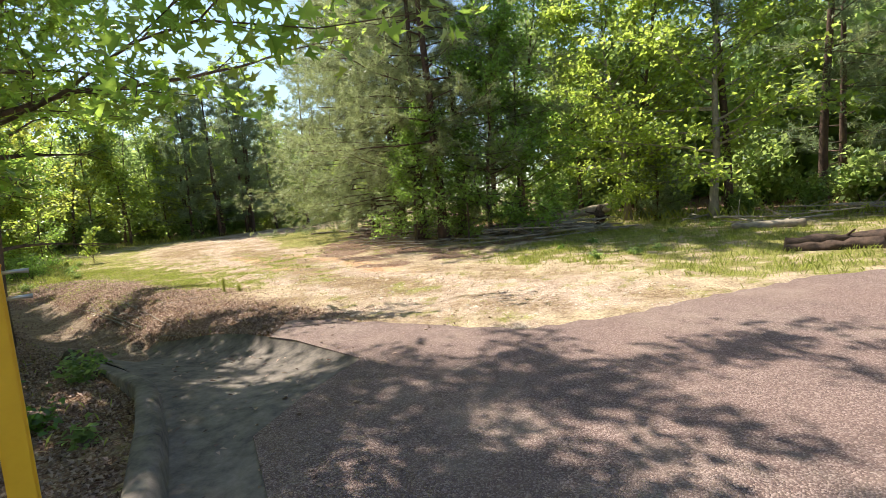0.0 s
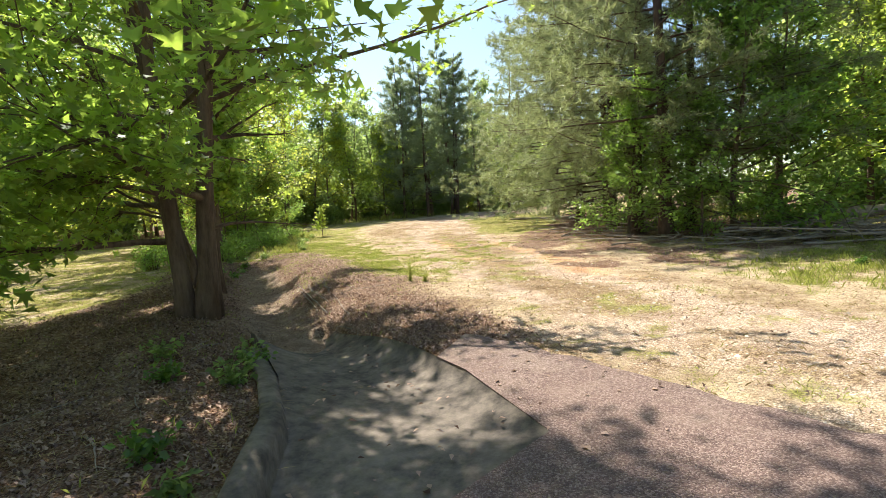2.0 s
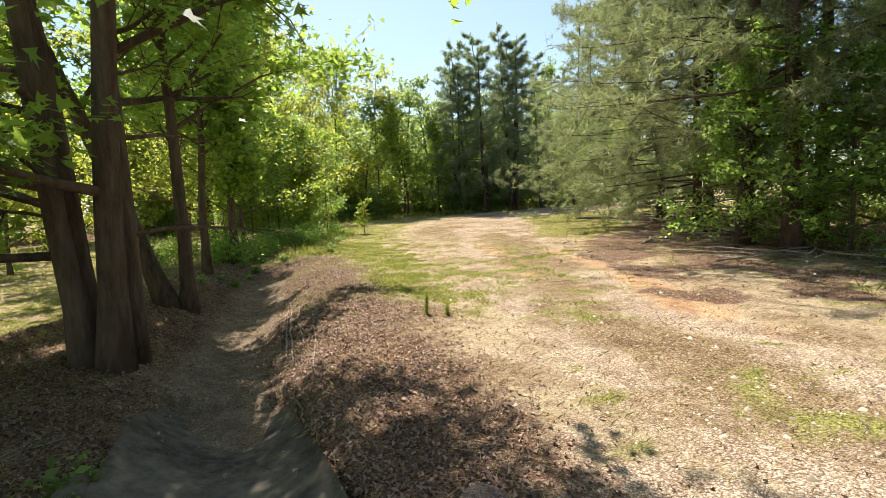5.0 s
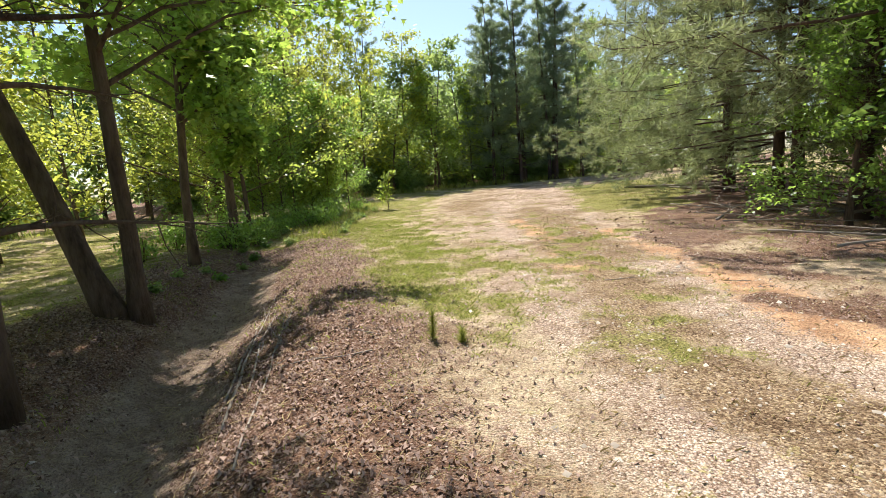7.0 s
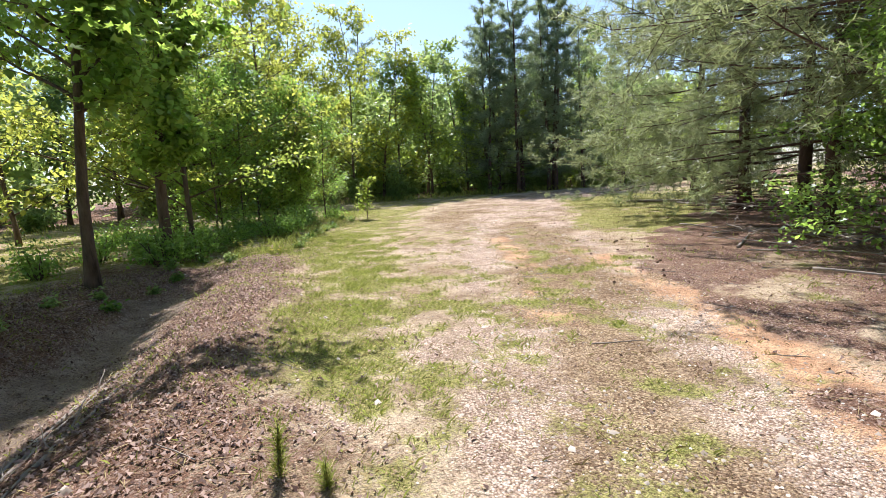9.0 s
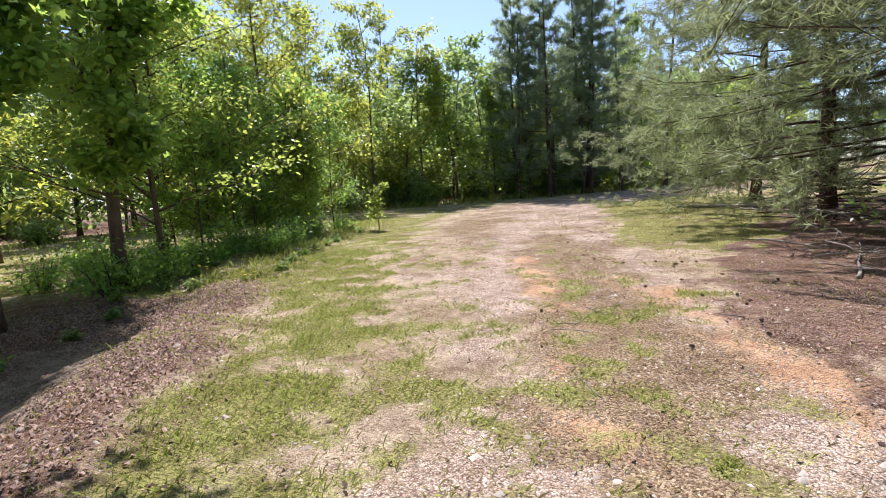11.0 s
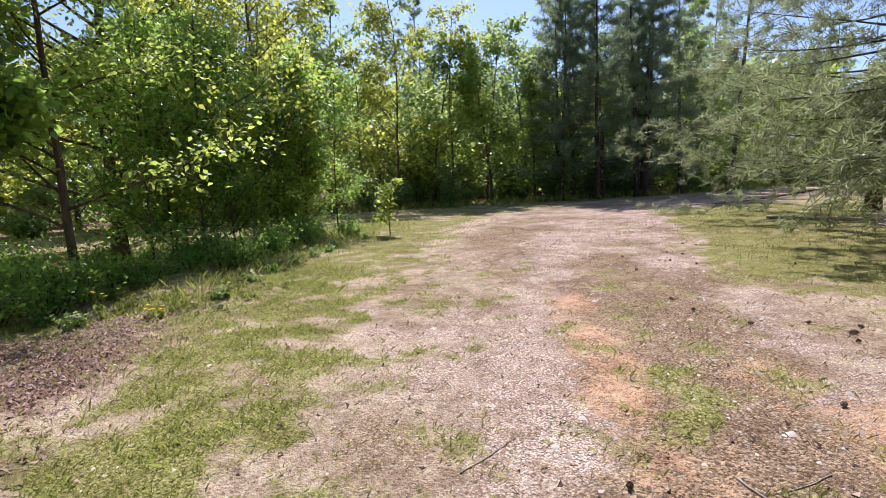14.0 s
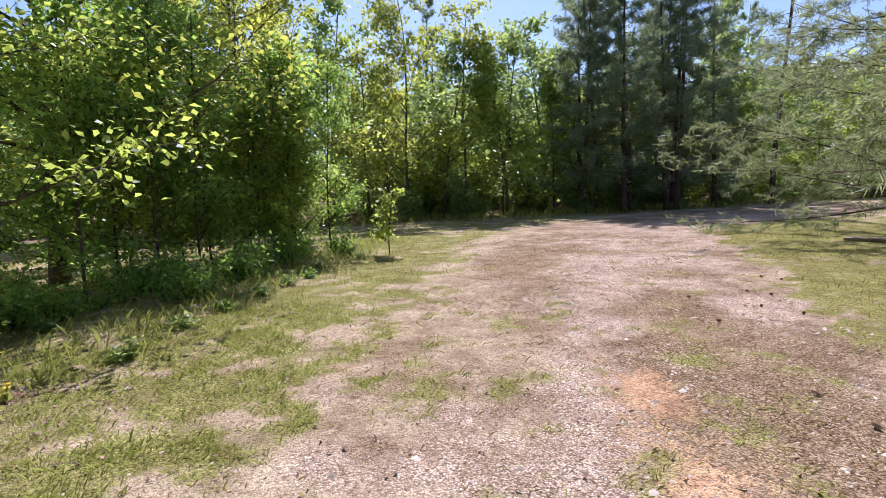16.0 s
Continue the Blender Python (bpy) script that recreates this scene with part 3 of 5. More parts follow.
def build_gutter():
    """A concrete gutter that widens into a shallow spillway towards the ditch."""
    left = [(-0.8, -14.0), (-0.8, -3.0), (-0.88, 0.0), (-1.08, 1.2)] + FLUME_L
    right = [(-0.18, -14.0), (-0.18, -3.0), (-0.28, 0.0), (-0.53, 1.2)] + FLUME_R
    fine_l, fine_r = [], []
    for i in range(len(left) - 1):
        for k in range(6):
            fine_l.append(np.array(left[i]) + (np.array(left[i + 1]) - left[i]) * k / 6)
            fine_r.append(np.array(right[i]) + (np.array(right[i + 1]) - right[i]) * k / 6)
    rows, m = len(fine_l), 14
    verts = []
    for i in range(rows):
        t = i / rows
        sink = 0.03 + 0.26 * float(step(0.55, 0.95, t))
        for k in range(m):
            s = k / (m - 1)
            x, y = fine_l[i] + (fine_r[i] - fine_l[i]) * s
            dip = sink * (1 - abs(2 * s - 0.75) ** 2 / 1.5625) if s > 0.375 else sink
            if t > 0.6:
                dip = sink * math.sin(math.pi * min(1, max(0, s))) ** 0.8
            verts.append((x, y, float(plain_z(x, y)) + 0.004 - dip - 0.3 * float(step(0.84, 1.0, t)) * (1 - 0.3 * math.sin(math.pi * s)) + 0.004 * math.sin(9 * x) * math.sin(7 * y)))
    faces = [(i * m + k, i * m + k + 1, (i + 1) * m + k + 1, (i + 1) * m + k) for i in range(rows - 1) for k in range(m - 1)]
    low = len(verts)
    verts += [(x, y, z - 0.15) for x, y, z in verts]
    ring = [k for k in range(m)] + [i * m + m - 1 for i in range(1, rows)] + [(rows - 1) * m + k for k in range(m - 2, -1, -1)] + [i * m for i in range(rows - 2, 0, -1)]
    faces += [(a, b, b + low, a + low) for a, b in zip(ring, ring[1:] + ring[:1])]
    tagged(new("gutter", mesh_from("gutter", verts, np.array(faces), CONCRETE, False)), "stained concrete gutter widening into a spillway", "gutter", kind="structure")


build_gutter()


def build_kerb():
    """Rounded kerb sections that sink away where the spillway begins."""
    line = resample([(-0.88, -14.0), (-0.88, -3.0), (-0.96, 0.0), (-1.16, 1.2), (-1.56, 2.2), (-2.03, 3.05), (-2.58, 3.9), (-3.41, 4.69), (-4.2, 5.33)], 120)
    root = tagged(new("kerb"), "weathered concrete kerb with dark joints beside the gutter", "kerb", kind="structure")
    cuts = list(range(0, 110, 9)) + [119]
    for a, b in zip(cuts[:-1], cuts[1:]):
        seg = resample(line[a:b + 1], 10)
        tang = np.gradient(seg, axis=0)
        tang /= np.linalg.norm(tang, axis=1, keepdims=True)
        seg[0] += tang[0] * 0.006
        seg[-1] -= tang[-1] * 0.006
        nrm = np.stack([tang[:, 1], -tang[:, 0]], axis=1)
        verts = []
        for (x, y), (ux, uy) in zip(seg, nrm):
            h = 0.16 * (1 - float(step(3.3, 5.3, y))) + 0.01
            for s, z in ((-0.09, -0.3), (-0.09, h - 0.015), (-0.07, h), (0.02, h), (0.06, h - 0.03), (0.085, -0.02), (0.085, -0.3)):
                verts.append((x + ux * s, y + uy * s, float(plain_z(x, y)) + z))
        k = 7
        faces = [(i * k + j, i * k + j + 1, (i + 1) * k + j + 1, (i + 1) * k + j) for i in range(9) for j in range(k - 1)]
        me = mesh_from("kerb_section", verts, [np.array(faces), np.array([tuple(range(k))[::-1], tuple(range(9 * k, 10 * k))])], CONCRETE)
        part("kerb_section", me, root)


build_kerb()


# ---- trees ----
def flare(n, base, top, power=0.8, foot=1.35):
    """Radii of a trunk that widens at its foot."""
    t = np.linspace(0, 1, n)
    r = base + (top - base) * t ** power
    r[0] *= foot
    return r


def tree_root(name, label, category, group=""):
    return tagged(new(name), label, category, group)


def broadleaf(name, label, seed, height, spread, bark, leaf, count, size, stems=1, base=0.12, first=0.25, shape=OVAL, lean=(0, 0), gap=0.35, limbs=14, flat=0.5, fork=0.12, up=0.45, group="", single_limbs=False, cluster=0.34, skirt=0.0, clear=None, twigs=True, keep=None):
    """A leafy tree at the origin: stems, limbs, twigs and a crown of separate leaves in loose sprays."""
    r = np.random.default_rng(seed)
    root = tree_root(name, label, "tree", group)
    tips, branch_tubes = [], []
    for s in range(stems):
        turn = 2 * math.pi * s / stems + r.uniform(-0.4, 0.4)
        out = fork if stems > 1 else 0.0
        foot = (0.75 * base * stems * 0.5 * math.cos(turn), 0.75 * base * stems * 0.5 * math.sin(turn), -0.15) if stems > 1 else (0, 0, -0.15)
        h = height * (1 if s == 0 else r.uniform(0.72, 0.98))
        path = bend(foot, (lean[0] + out * math.cos(turn), lean[1] + out * math.sin(turn), 1), h, 14, 0.15, 0.035, r)
        rad = flare(15, base * (1 if s == 0 else r.uniform(0.7, 0.95)), 0.015)
        part("trunk", tubes_mesh("trunk", [tube(path, rad, 10)], bark), root)
        n = max(3, int(limbs / stems))
        for i in range(n):
            t = first + (0.97 - first) * ((i + r.uniform(0, 0.7)) / n)
            at = path[int(t * 14)] + (path[min(14, int(t * 14) + 1)] - path[int(t * 14)]) * (t * 14 % 1)
            ang = r.uniform(0, 2 * math.pi) if stems == 1 else turn + r.normal(0, 1.1)
            ln = spread * (1 - 0.62 * ((t - first) / (1 - first)) ** 1.3) * r.uniform(0.7, 1.15)
            if clear and at[2] < 6.0:
                ln *= 1 - 0.8 * max(0.0, math.cos(ang - radians(clear)))
            droop = -skirt if t < first + 0.25 else 0.0
            limb = bend(at, (math.cos(ang), math.sin(ang), up + 0.5 * t + droop), ln, 8, 0.1 - skirt * 0.5, 0.09, r)
            if keep is not None and not np.all(keep(limb[3:])):
                ln *= 0.25
                limb = limb[0] + (limb - limb[0]) * 0.25
            lr = flare(9, max(0.012, rad[int(t * 14)] * 0.42), 0.006, 0.9, 1.1)
            tb = tube(limb, lr, 6, False)
            if single_limbs:
                part("limb", tubes_mesh("limb", [tb], bark), root)
            else:
                branch_tubes.append(tb)
            for j in range(2, 9):
                for _ in range(2):
                    d = limb[j] - limb[j - 1]
                    d = d / np.linalg.norm(d) + r.normal(0, 0.75, 3) * (1, 1, 0.55)
                    tw = bend(limb[j], d, ln * r.uniform(0.16, 0.36), 4, 0.0, 0.12, r)
                    if twigs or j == 5:
                        branch_tubes.append(tube(tw[::2], np.linspace(0.008, 0.003, 3), 3, False))
                    tips += [tw[1], tw[2], tw[3], tw[4], tw[4]]
            tips += [limb[-1]] * 3
        tips += [path[-1]] * 6
    tagged(part("branchwork", tubes_mesh("branchwork", branch_tubes, bark), root), kind="stuff")
    tips = np.array(tips)
    full = tips[r.uniform(0, 1, len(tips)) > gap * 0.5]
    c = full[r.integers(0, len(full), count)] + r.normal(0, cluster * 0.5, (count, 3)) * (1, 1, 0.7)
    c = c[c[:, 2] > 0.25]
    if keep is not None:
        c = c[keep(c)]
    v, f = leaves(c, size, shape, flat, r)
    tagged(part("crown", mesh_from("crown", v, f, leaf), root), kind="stuff")
    return root


def pine(name, label, seed, height, spread, bark, leaf, bunches, per=10, base=0.16, first=0.2, limbs=34, length=0.2, width=0.012, group="", droop=-0.25, dead=5, twigs=True):
    """A pine: straight bole, whorls of limbs, needles in bunches at the twigs."""
    r = np.random.default_rng(seed)
    root = tree_root(name, label, "tree", group)
    path = bend((0, 0, -0.15), (r.normal(0, 0.02), r.normal(0, 0.02), 1), height, 16, 0.1, 0.012, r)
    rad = flare(17, base, 0.02, 0.9)
    part("trunk", tubes_mesh("trunk", [tube(path, rad, 10)], bark), root)
    tubes, tips, ways = [], [], []
    for i in range(limbs):
        t = first + (0.98 - first) * (i + r.uniform(0, 0.8)) / limbs
        k = min(15, int(t * 16))
        at = path[k] + (path[k + 1] - path[k]) * (t * 16 % 1)
        ang = i * 2.4 + r.uniform(-0.5, 0.5)
        ln = spread * (1 - 0.75 * ((t - first) / (1 - first)) ** 1.2) * r.uniform(0.65, 1.1)
        limb = bend(at, (math.cos(ang), math.sin(ang), 0.35 * t + droop * 0.3), ln, 7, 0.25 + droop, 0.06, r)
        tubes.append(tube(limb, flare(8, max(0.01, rad[k] * 0.28), 0.006), 5, False))
        for j in range(2, 8):
            for _ in range(3):
                d = limb[j] - limb[j - 1]
                d = d / np.linalg.norm(d) + r.normal(0, 0.6, 3) * (1, 1, 0.95)
                tw = bend(limb[j], d, ln * r.uniform(0.12, 0.3), 3, -0.15, 0.1, r)
                if twigs:
                    tubes.append(tube(tw[[0, 3]], [0.007, 0.003], 3, False))
                for q in (1, 2, 3):
                    dd = tw[q] - tw[q - 1]
                    tips.append(tw[q])
                    ways.append(dd / np.linalg.norm(dd))
    for i in range(dead):
        t = r.uniform(0.05, first)
        k = int(t * 16)
        ang = r.uniform(0, 6.28)
        tubes.append(tube(bend(path[k], (math.cos(ang), math.sin(ang), -0.1), r.uniform(0.5, 1.6), 6, -0.2, 0.15, r), np.linspace(0.016, 0.003, 7), 4, False))
    tagged(part("branchwork", tubes_mesh("branchwork", tubes, bark), root), kind="stuff")
    tips, ways = np.array(tips), np.array(ways)
    pick = r.integers(0, len(tips), bunches)
    v, f = needles(tips[pick] + r.normal(0, 0.08, (bunches, 3)), ways[pick], per, length, width, 1.1, r)
    tagged(part("crown", mesh_from("crown", v, f, leaf), root), kind="stuff")
    return root


def shrub(name, label, seed, height, spread, leaf, count, size, stems=9, group="", shape=OVAL, flat=0.4):
    """Several thin stems from one foot with leaves down to the ground."""
    r = np.random.default_rng(seed)
    root = tree_root(name, label, "shrub", group)
    tubes, tips = [], []
    for s in range(stems):
        a = r.uniform(0, 6.28)
        d = r.uniform(0.05, 0.5)
        p = bend((d * spread * 0.4 * math.cos(a), d * spread * 0.4 * math.sin(a), -0.1), (d * math.cos(a), d * math.sin(a), 1), height * r.uniform(0.55, 1.05), 8, 0.0, 0.09, r)
        tubes.append(tube(p, np.linspace(0.02, 0.004, 9), 5, False))
        for k in range(1, 9):
            for _ in range(3):
                b = r.uniform(0, 6.28)
                tw = bend(p[k], (math.cos(b), math.sin(b), 0.35), spread * r.uniform(0.15, 0.5), 3, 0, 0.12, r)
                tips += [tw[1], tw[2], tw[3]]
    tagged(part("branchwork", tubes_mesh("branchwork", tubes, GREY_BARK), root), kind="stuff")
    tips = np.array(tips)
    c = tips[r.integers(0, len(tips), count)] + r.normal(0, 0.13, (count, 3))
    c = c[c[:, 2] > 0.06]
    v, f = leaves(c, size, shape, flat, r)
    tagged(part("crown", mesh_from("crown", v, f, leaf), root), kind="stuff")
    return root


def stand(ob, x, y, turn=0.0, size=1.0, sink=0.0):
    ob.matrix_basis = pose(x, y, gz(x, y) - sink, 0, 0, turn) @ Matrix.Scale(size, 4)
    return ob


def again(ob, x, y, turn=0.0, size=1.0, sink=0.0, tall=1.0):
    c = copy_thing(ob, Matrix.Identity(4))
    c.matrix_basis = pose(x, y, gz(x, y) - sink, 0, 0, turn) @ Matrix.Diagonal((size, size, size * tall, 1))
    return c


# the trees beside the ditch
stand(broadleaf("sweetgum_tree", "three-stemmed sweetgum with brown bark beside the ditch", 11, 12.0, 5.6, GREY_BARK, LEAF_GUM, 45000, 0.118, stems=4, base=0.145, first=0.13, shape=STAR, fork=0.05, limbs=48, single_limbs=True, up=0.12, skirt=0.10, keep=lambda p: ~((p[:, 1] > -0.1) & (p[:, 0] > -1.8) & (p[:, 2] < 4.8))), -6.42, 6.48, 0)
stand(broadleaf("sweetgum_tree", "two slender leaning brown stems with green leaves beside the ditch", 23, 10.5, 3.7, GREY_BARK, LEAF_GUM, 21000, 0.125, stems=2, base=0.15, first=0.3, shape=STAR, fork=0.13, limbs=40, lean=(0.15, 0.0), single_limbs=True), -8.3, 8.3, 225)
stand(broadleaf("sweetgum_tree", "slender brown-barked young tree leaning over leafy bank", 31, 9.5, 2.9, GREY_BARK, LEAF_GUM, 12500, 0.13, base=0.13, first=0.2, shape=HEX, limbs=34, clear=25, lean=(-0.1, 0.0)), -12.8, 12.5, 0)
stand(broadleaf("sweetgum_tree", "slender young tree with a thin dark stem and bright leaves", 37, 7.5, 2.6, GREY_BARK, LEAF_SUN, 10500, 0.105, base=0.07, first=0.14, limbs=26), -13.9, 13.6, 0)
stand(broadleaf("oak_tree", "tall yellow-green tree with a dark trunk behind the thicket", 39, 11.5, 4.2, GREY_BARK, LEAF_YEL, 12500, 0.13, base=0.15, first=0.12, limbs=38, up=0.3), -17.6, 14.9, 0)

# added tree, placed so that its crown shades the ditch
stand(broadleaf("sweetgum_tree", "slender leafy tree behind the ditch with thin brown stem", 53, 11.0, 3.5, GREY_BARK, LEAF_GUM, 17000, 0.125, base=0.1, first=0.26, shape=HEX, limbs=36, clear=45), -11.2, 10.6, 0)
stand(broadleaf("oak_tree", "bright yellow-green tree with many thin limbs behind the thicket", 57, 9.0, 3.0, GREY_BARK, LEAF_YEL, 8500, 0.13, base=0.1, first=0.16, limbs=32, up=0.3), -18.4, 18.6, 0)

# one long bare limb that reaches out over the track
gum = bpy.data.objects["sweetgum_tree"]
q = np.random.default_rng(44)


def bough(tree, line, r0, twigs, count, size=0.118, droop=-0.2):
    """A long limb along a line of the plan, with side twigs and sprays of star leaves."""
    back = tree.matrix_basis.inverted()
    inner = resample([tuple(back @ Vector(p)) for p in line], 14)
    inner[1:-1] += np.cumsum(q.normal(0, 0.022, (12, 3)), axis=0)
    part("limb", tubes_mesh("limb", [tube(inner, np.linspace(r0, 0.008, 14), 8)], GREY_BARK), tree)
    spray = []
    way = inner[-1] - inner[0]
    way /= np.linalg.norm(way)
    for _ in range(twigs):
        k = int(q.integers(3, 14))
        tw = bend(inner[k], q.normal(0, 0.8, 3) * (1, 1, 0.45) + way * 0.6, q.uniform(0.5, 1.2), 5, droop, 0.12, q)
        part("limb", tubes_mesh("limb", [tube(tw, np.linspace(0.012, 0.004, 6), 5)], GREY_BARK), tree)
        spray += list(tw[1:])
    spray = np.array(spray)
    v, f = leaves(spray[q.integers(0, len(spray), count)] + q.normal(0, 0.13, (count, 3)), size, STAR, 0.55, q)
    tagged(part("crown", mesh_from("crown", v, f, LEAF_GUM), tree), kind="stuff")


bough(gum, [(-6.3, 6.6, 3.1), (-5.4, 7.3, 3.6), (-4.5, 7.6, 3.68), (-3.5, 7.7, 3.75), (-2.9, 8.0, 3.95), (-2.4, 8.5, 4.3), (-1.8, 9.1, 4.5)], 0.045, 14, 420)
bough(gum, [(-6.5, 6.3, 1.9), (-5.9, 5.5, 2.35), (-5.2, 4.8, 2.45), (-4.5, 4.1, 2.2)], 0.026, 22, 900)
bough(gum, [(-6.6, 6.4, 1.6), (-6.6, 5.4, 2.0), (-6.4, 4.5, 2.0), (-6.1, 3.6, 1.7)], 0.022, 22, 900)
bough(gum, [(-6.7, 6.5, 1.5), (-7.5, 5.9, 1.8), (-8.2, 5.2, 1.75), (-8.8, 4.5, 1.4)], 0.02, 22, 800)

# the pines and leafy trees of the clump
pines = [pine("pine_tree", "pine with dark scaly bole and drooping grey-green needles in a clump", 41 + i, h, s, PINE_BARK, NEEDLE, 7600, 9, b, f, 54, 0.2, 0.018) for i, (h, s, b, f) in enumerate(((15, 4.6, 0.19, 0.17), (14, 4.4, 0.17, 0.16), (13, 5.2, 0.16, 0.10)))]
stand(pines[0], 0.1, 16.4, 10)
stand(pines[1], -0.7, 17.7, 80)
stand(pines[2], -1.6, 20.6, 140)
bushy = pine("pine_tree", "broad pine with low sweeping boughs of grey-green needles", 47, 14.0, 5.6, PINE_BARK, NEEDLE, 14000, 9, 0.18, 0.06, 72, 0.21, 0.02)
stand(bushy, -3.4, 25.2, 20)
again(bushy, -5.6, 30.8, 200, 1.0)
again(pines[1], -2.0, 22.8, 210, 0.95)
again(pines[0], 0.9, 19.4, 130, 0.95)
gloss = broadleaf("holly_tree", "dense dark green broadleaf tree among the pines", 51, 7.5, 2.7, GREY_BARK, LEAF_SAP, 10000, 0.14, base=0.09, first=0.06, limbs=36, up=0.25, skirt=0.12)
stand(gloss, 1.7, 16.2, 0)
again(gloss, 0.9, 15.7, 130, 0.5)
again(gloss, -0.9, 16.8, 60, 0.62)
again(gloss, 3.0, 17.4, 300, 0.9)
again(gloss, -0.6, 19.2, 220, 0.7)

# bright trees at the edge of the wood
maple = broadleaf("maple_tree", "bright yellow-green maple with pale trunk by the wood", 61, 11.0, 4.0, PALE_BARK, LEAF_SUN, 13000, 0.18, base=0.16, first=0.13, limbs=42, up=0.22, skirt=0.2)
stand(maple, 9.3, 16.2, 0)
again(maple, 7.4, 18.8, 110, 0.95)
cedar = pine("cedar_tree", "small dark green cedar with low branches", 71, 3.6, 1.3, PINE_BARK, NEEDLE_DARK, 2600, 9, 0.06, 0.04, 36, 0.14, 0.014, droop=0.0, dead=0)
stand(cedar, 8.2, 17.9, 0)
again(pines[2], 14.4, 12.2, 50, 0.9)

# the thicket on the verge
sap = [broadleaf("sapling", "bright green leafy sapling in a dense thicket on the verge", 81 + i, h, s, GREY_BARK, LEAF_SAP if i < 2 else LEAF_SUN, 3600, 0.105, base=0.026, first=0.12, limbs=24, up=0.45, group="thicket saplings", cluster=0.28, twigs=False) for i, (h, s) in enumerate(((4.6, 1.3), (5.4, 1.5), (3.8, 1.2)))]
spots = []
r = np.random.default_rng(5)
for t in np.linspace(0, 1, 17):
    x, y = -14.2 + t * -2.1, 14.4 + t * 5.8
    off = r.uniform(0, 2.0)
    spots.append((x - 0.95 * off + r.normal(0, 0.2) - 0.7, y + 0.35 * off + r.normal(0, 0.2)))
for i, (x, y) in enumerate(spots):
    ob = sap[i % 3]
    if i < 3:
        stand(ob, x, y, r.uniform(0, 360), r.uniform(0.85, 1.1))
    else:
        again(ob, x, y, r.uniform(0, 360), r.uniform(0.7, 1.1))
small = broadleaf("sapling", "single small sapling with pale green leaves in the grass", 91, 1.7, 0.45, GREY_BARK, LEAF_SUN, 420, 0.12, base=0.018, first=0.2, limbs=10, cluster=0.15)
stand(small, -15.4, 21.0)

# the woods
wood_a = [broadleaf("woodland_tree", "tall leafy woodland tree in the belt of forest", 101 + i, h, s, GREY_BARK, LEAF_WOOD if i != 1 else LEAF_SUN, 3000, 0.31, base=0.13, first=f, limbs=24, up=0.4, group="woodland trees", cluster=0.5, twigs=False) for i, (h, s, f) in enumerate(((12, 3.4, 0.12), (10.5, 3.2, 0.1), (14, 3.6, 0.25), (8, 2.6, 0.06)))]
wood_y = [broadleaf("woodland_tree", "slim yellow-green young tree at the edge of the forest", 111 + i, h, sp, GREY_BARK, LEAF_YEL if i != 1 else LEAF_SUN, 4200, 0.2, base=0.08, first=0.1, limbs=26, up=0.35, group="woodland trees", cluster=0.36, twigs=False) for i, (h, sp) in enumerate(((9.2, 2.6), (8.2, 2.3), (10.0, 2.7)))]
wood_p = [pine("woodland_pine", "tall dark pine rising out of the forest belt", 121 + i, h, s, PINE_BARK, NEEDLE_DARK, 2000, 6, 0.17, f, 34, 0.34, 0.034, "woodland pines", -0.1, twigs=False) for i, (h, s, f) in enumerate(((19, 3.2, 0.3), (16, 3.4, 0.14)))]
wood_s = [shrub("understory_shrub", "green leafy undergrowth shrub at the forest edge", 131 + i, h, s, LEAF_WOOD, 1500, 0.21, 8, "undergrowth") for i, (h, s) in enumerate(((2.4, 1.5), (1.5, 1.4)))]
used = set()


def grow(kinds, x, y, turn, size, tall=1.0):
    i = int(r.integers(0, len(kinds)))
    ob = kinds[i]
    if ob.name in used:
        again(ob, x, y, turn, size, 0.05, tall)
    else:
        used.add(ob.name)
        stand(ob, x, y, turn, size, 0.05)


def belt(edge, outward, rows):
    """Rows of trees behind an edge of the wood."""
    line = np.array(edge, dtype=float)
    for back, gap, kinds, lo, hi in rows:
        n = int(np.sum(np.hypot(*np.diff(line, axis=0).T)) / gap)
        pts = resample(line, n)
        tang = np.gradient(pts, axis=0)
        tang /= np.linalg.norm(tang, axis=1, keepdims=True)
        for (x, y), (tx, ty) in zip(pts, tang):
            b = back + r.uniform(-1, 1) * min(1.6, back * 0.5)
            px, py = x + outward * ty * b + r.normal(0, gap * 0.2), y - outward * tx * b + r.normal(0, gap * 0.2)
            if forest_depth(np.array([px]), np.array([py]))[0] > 0.1 and along(PATH, np.array([px]), np.array([py]))[0][0] > 4:
                grow(kinds, px, py, r.uniform(0, 360), r.uniform(lo, hi), r.uniform(0.9, 1.15))


belt(LEFT_EDGE[:4], -1, [(0.7, 2.6, wood_s, 0.7, 1.2), (1.8, 3.2, wood_y, 0.8, 1.05), (3.6, 3.4, wood_a, 0.75, 1.0), (7.0, 4.5, wood_a, 0.9, 1.15)])
for x, y, turn, size, k in ((-17.5, 9.0, 20, 0.75, 0), (-20.5, 6.0, 110, 0.85, 1), (-21.5, 12.0, 200, 0.95, 2), (-22.5, 17.0, 310, 0.95, 0), (-21.5, 21.5, 60, 0.85, 1)):
    again(wood_y[k], x, y, turn, size)
belt(LEFT_EDGE[3:6], -1, [(0.5, 1.7, wood_s, 0.5, 0.9), (1.4, 1.7, wood_y, 0.92, 1.08), (4.0, 3.0, wood_s, 0.9, 1.3), (5.0, 2.4, wood_y + wood_a[:1], 0.88, 1.0), (9.5, 5.0, wood_p[1:] + wood_a[:2], 0.7, 0.82)])
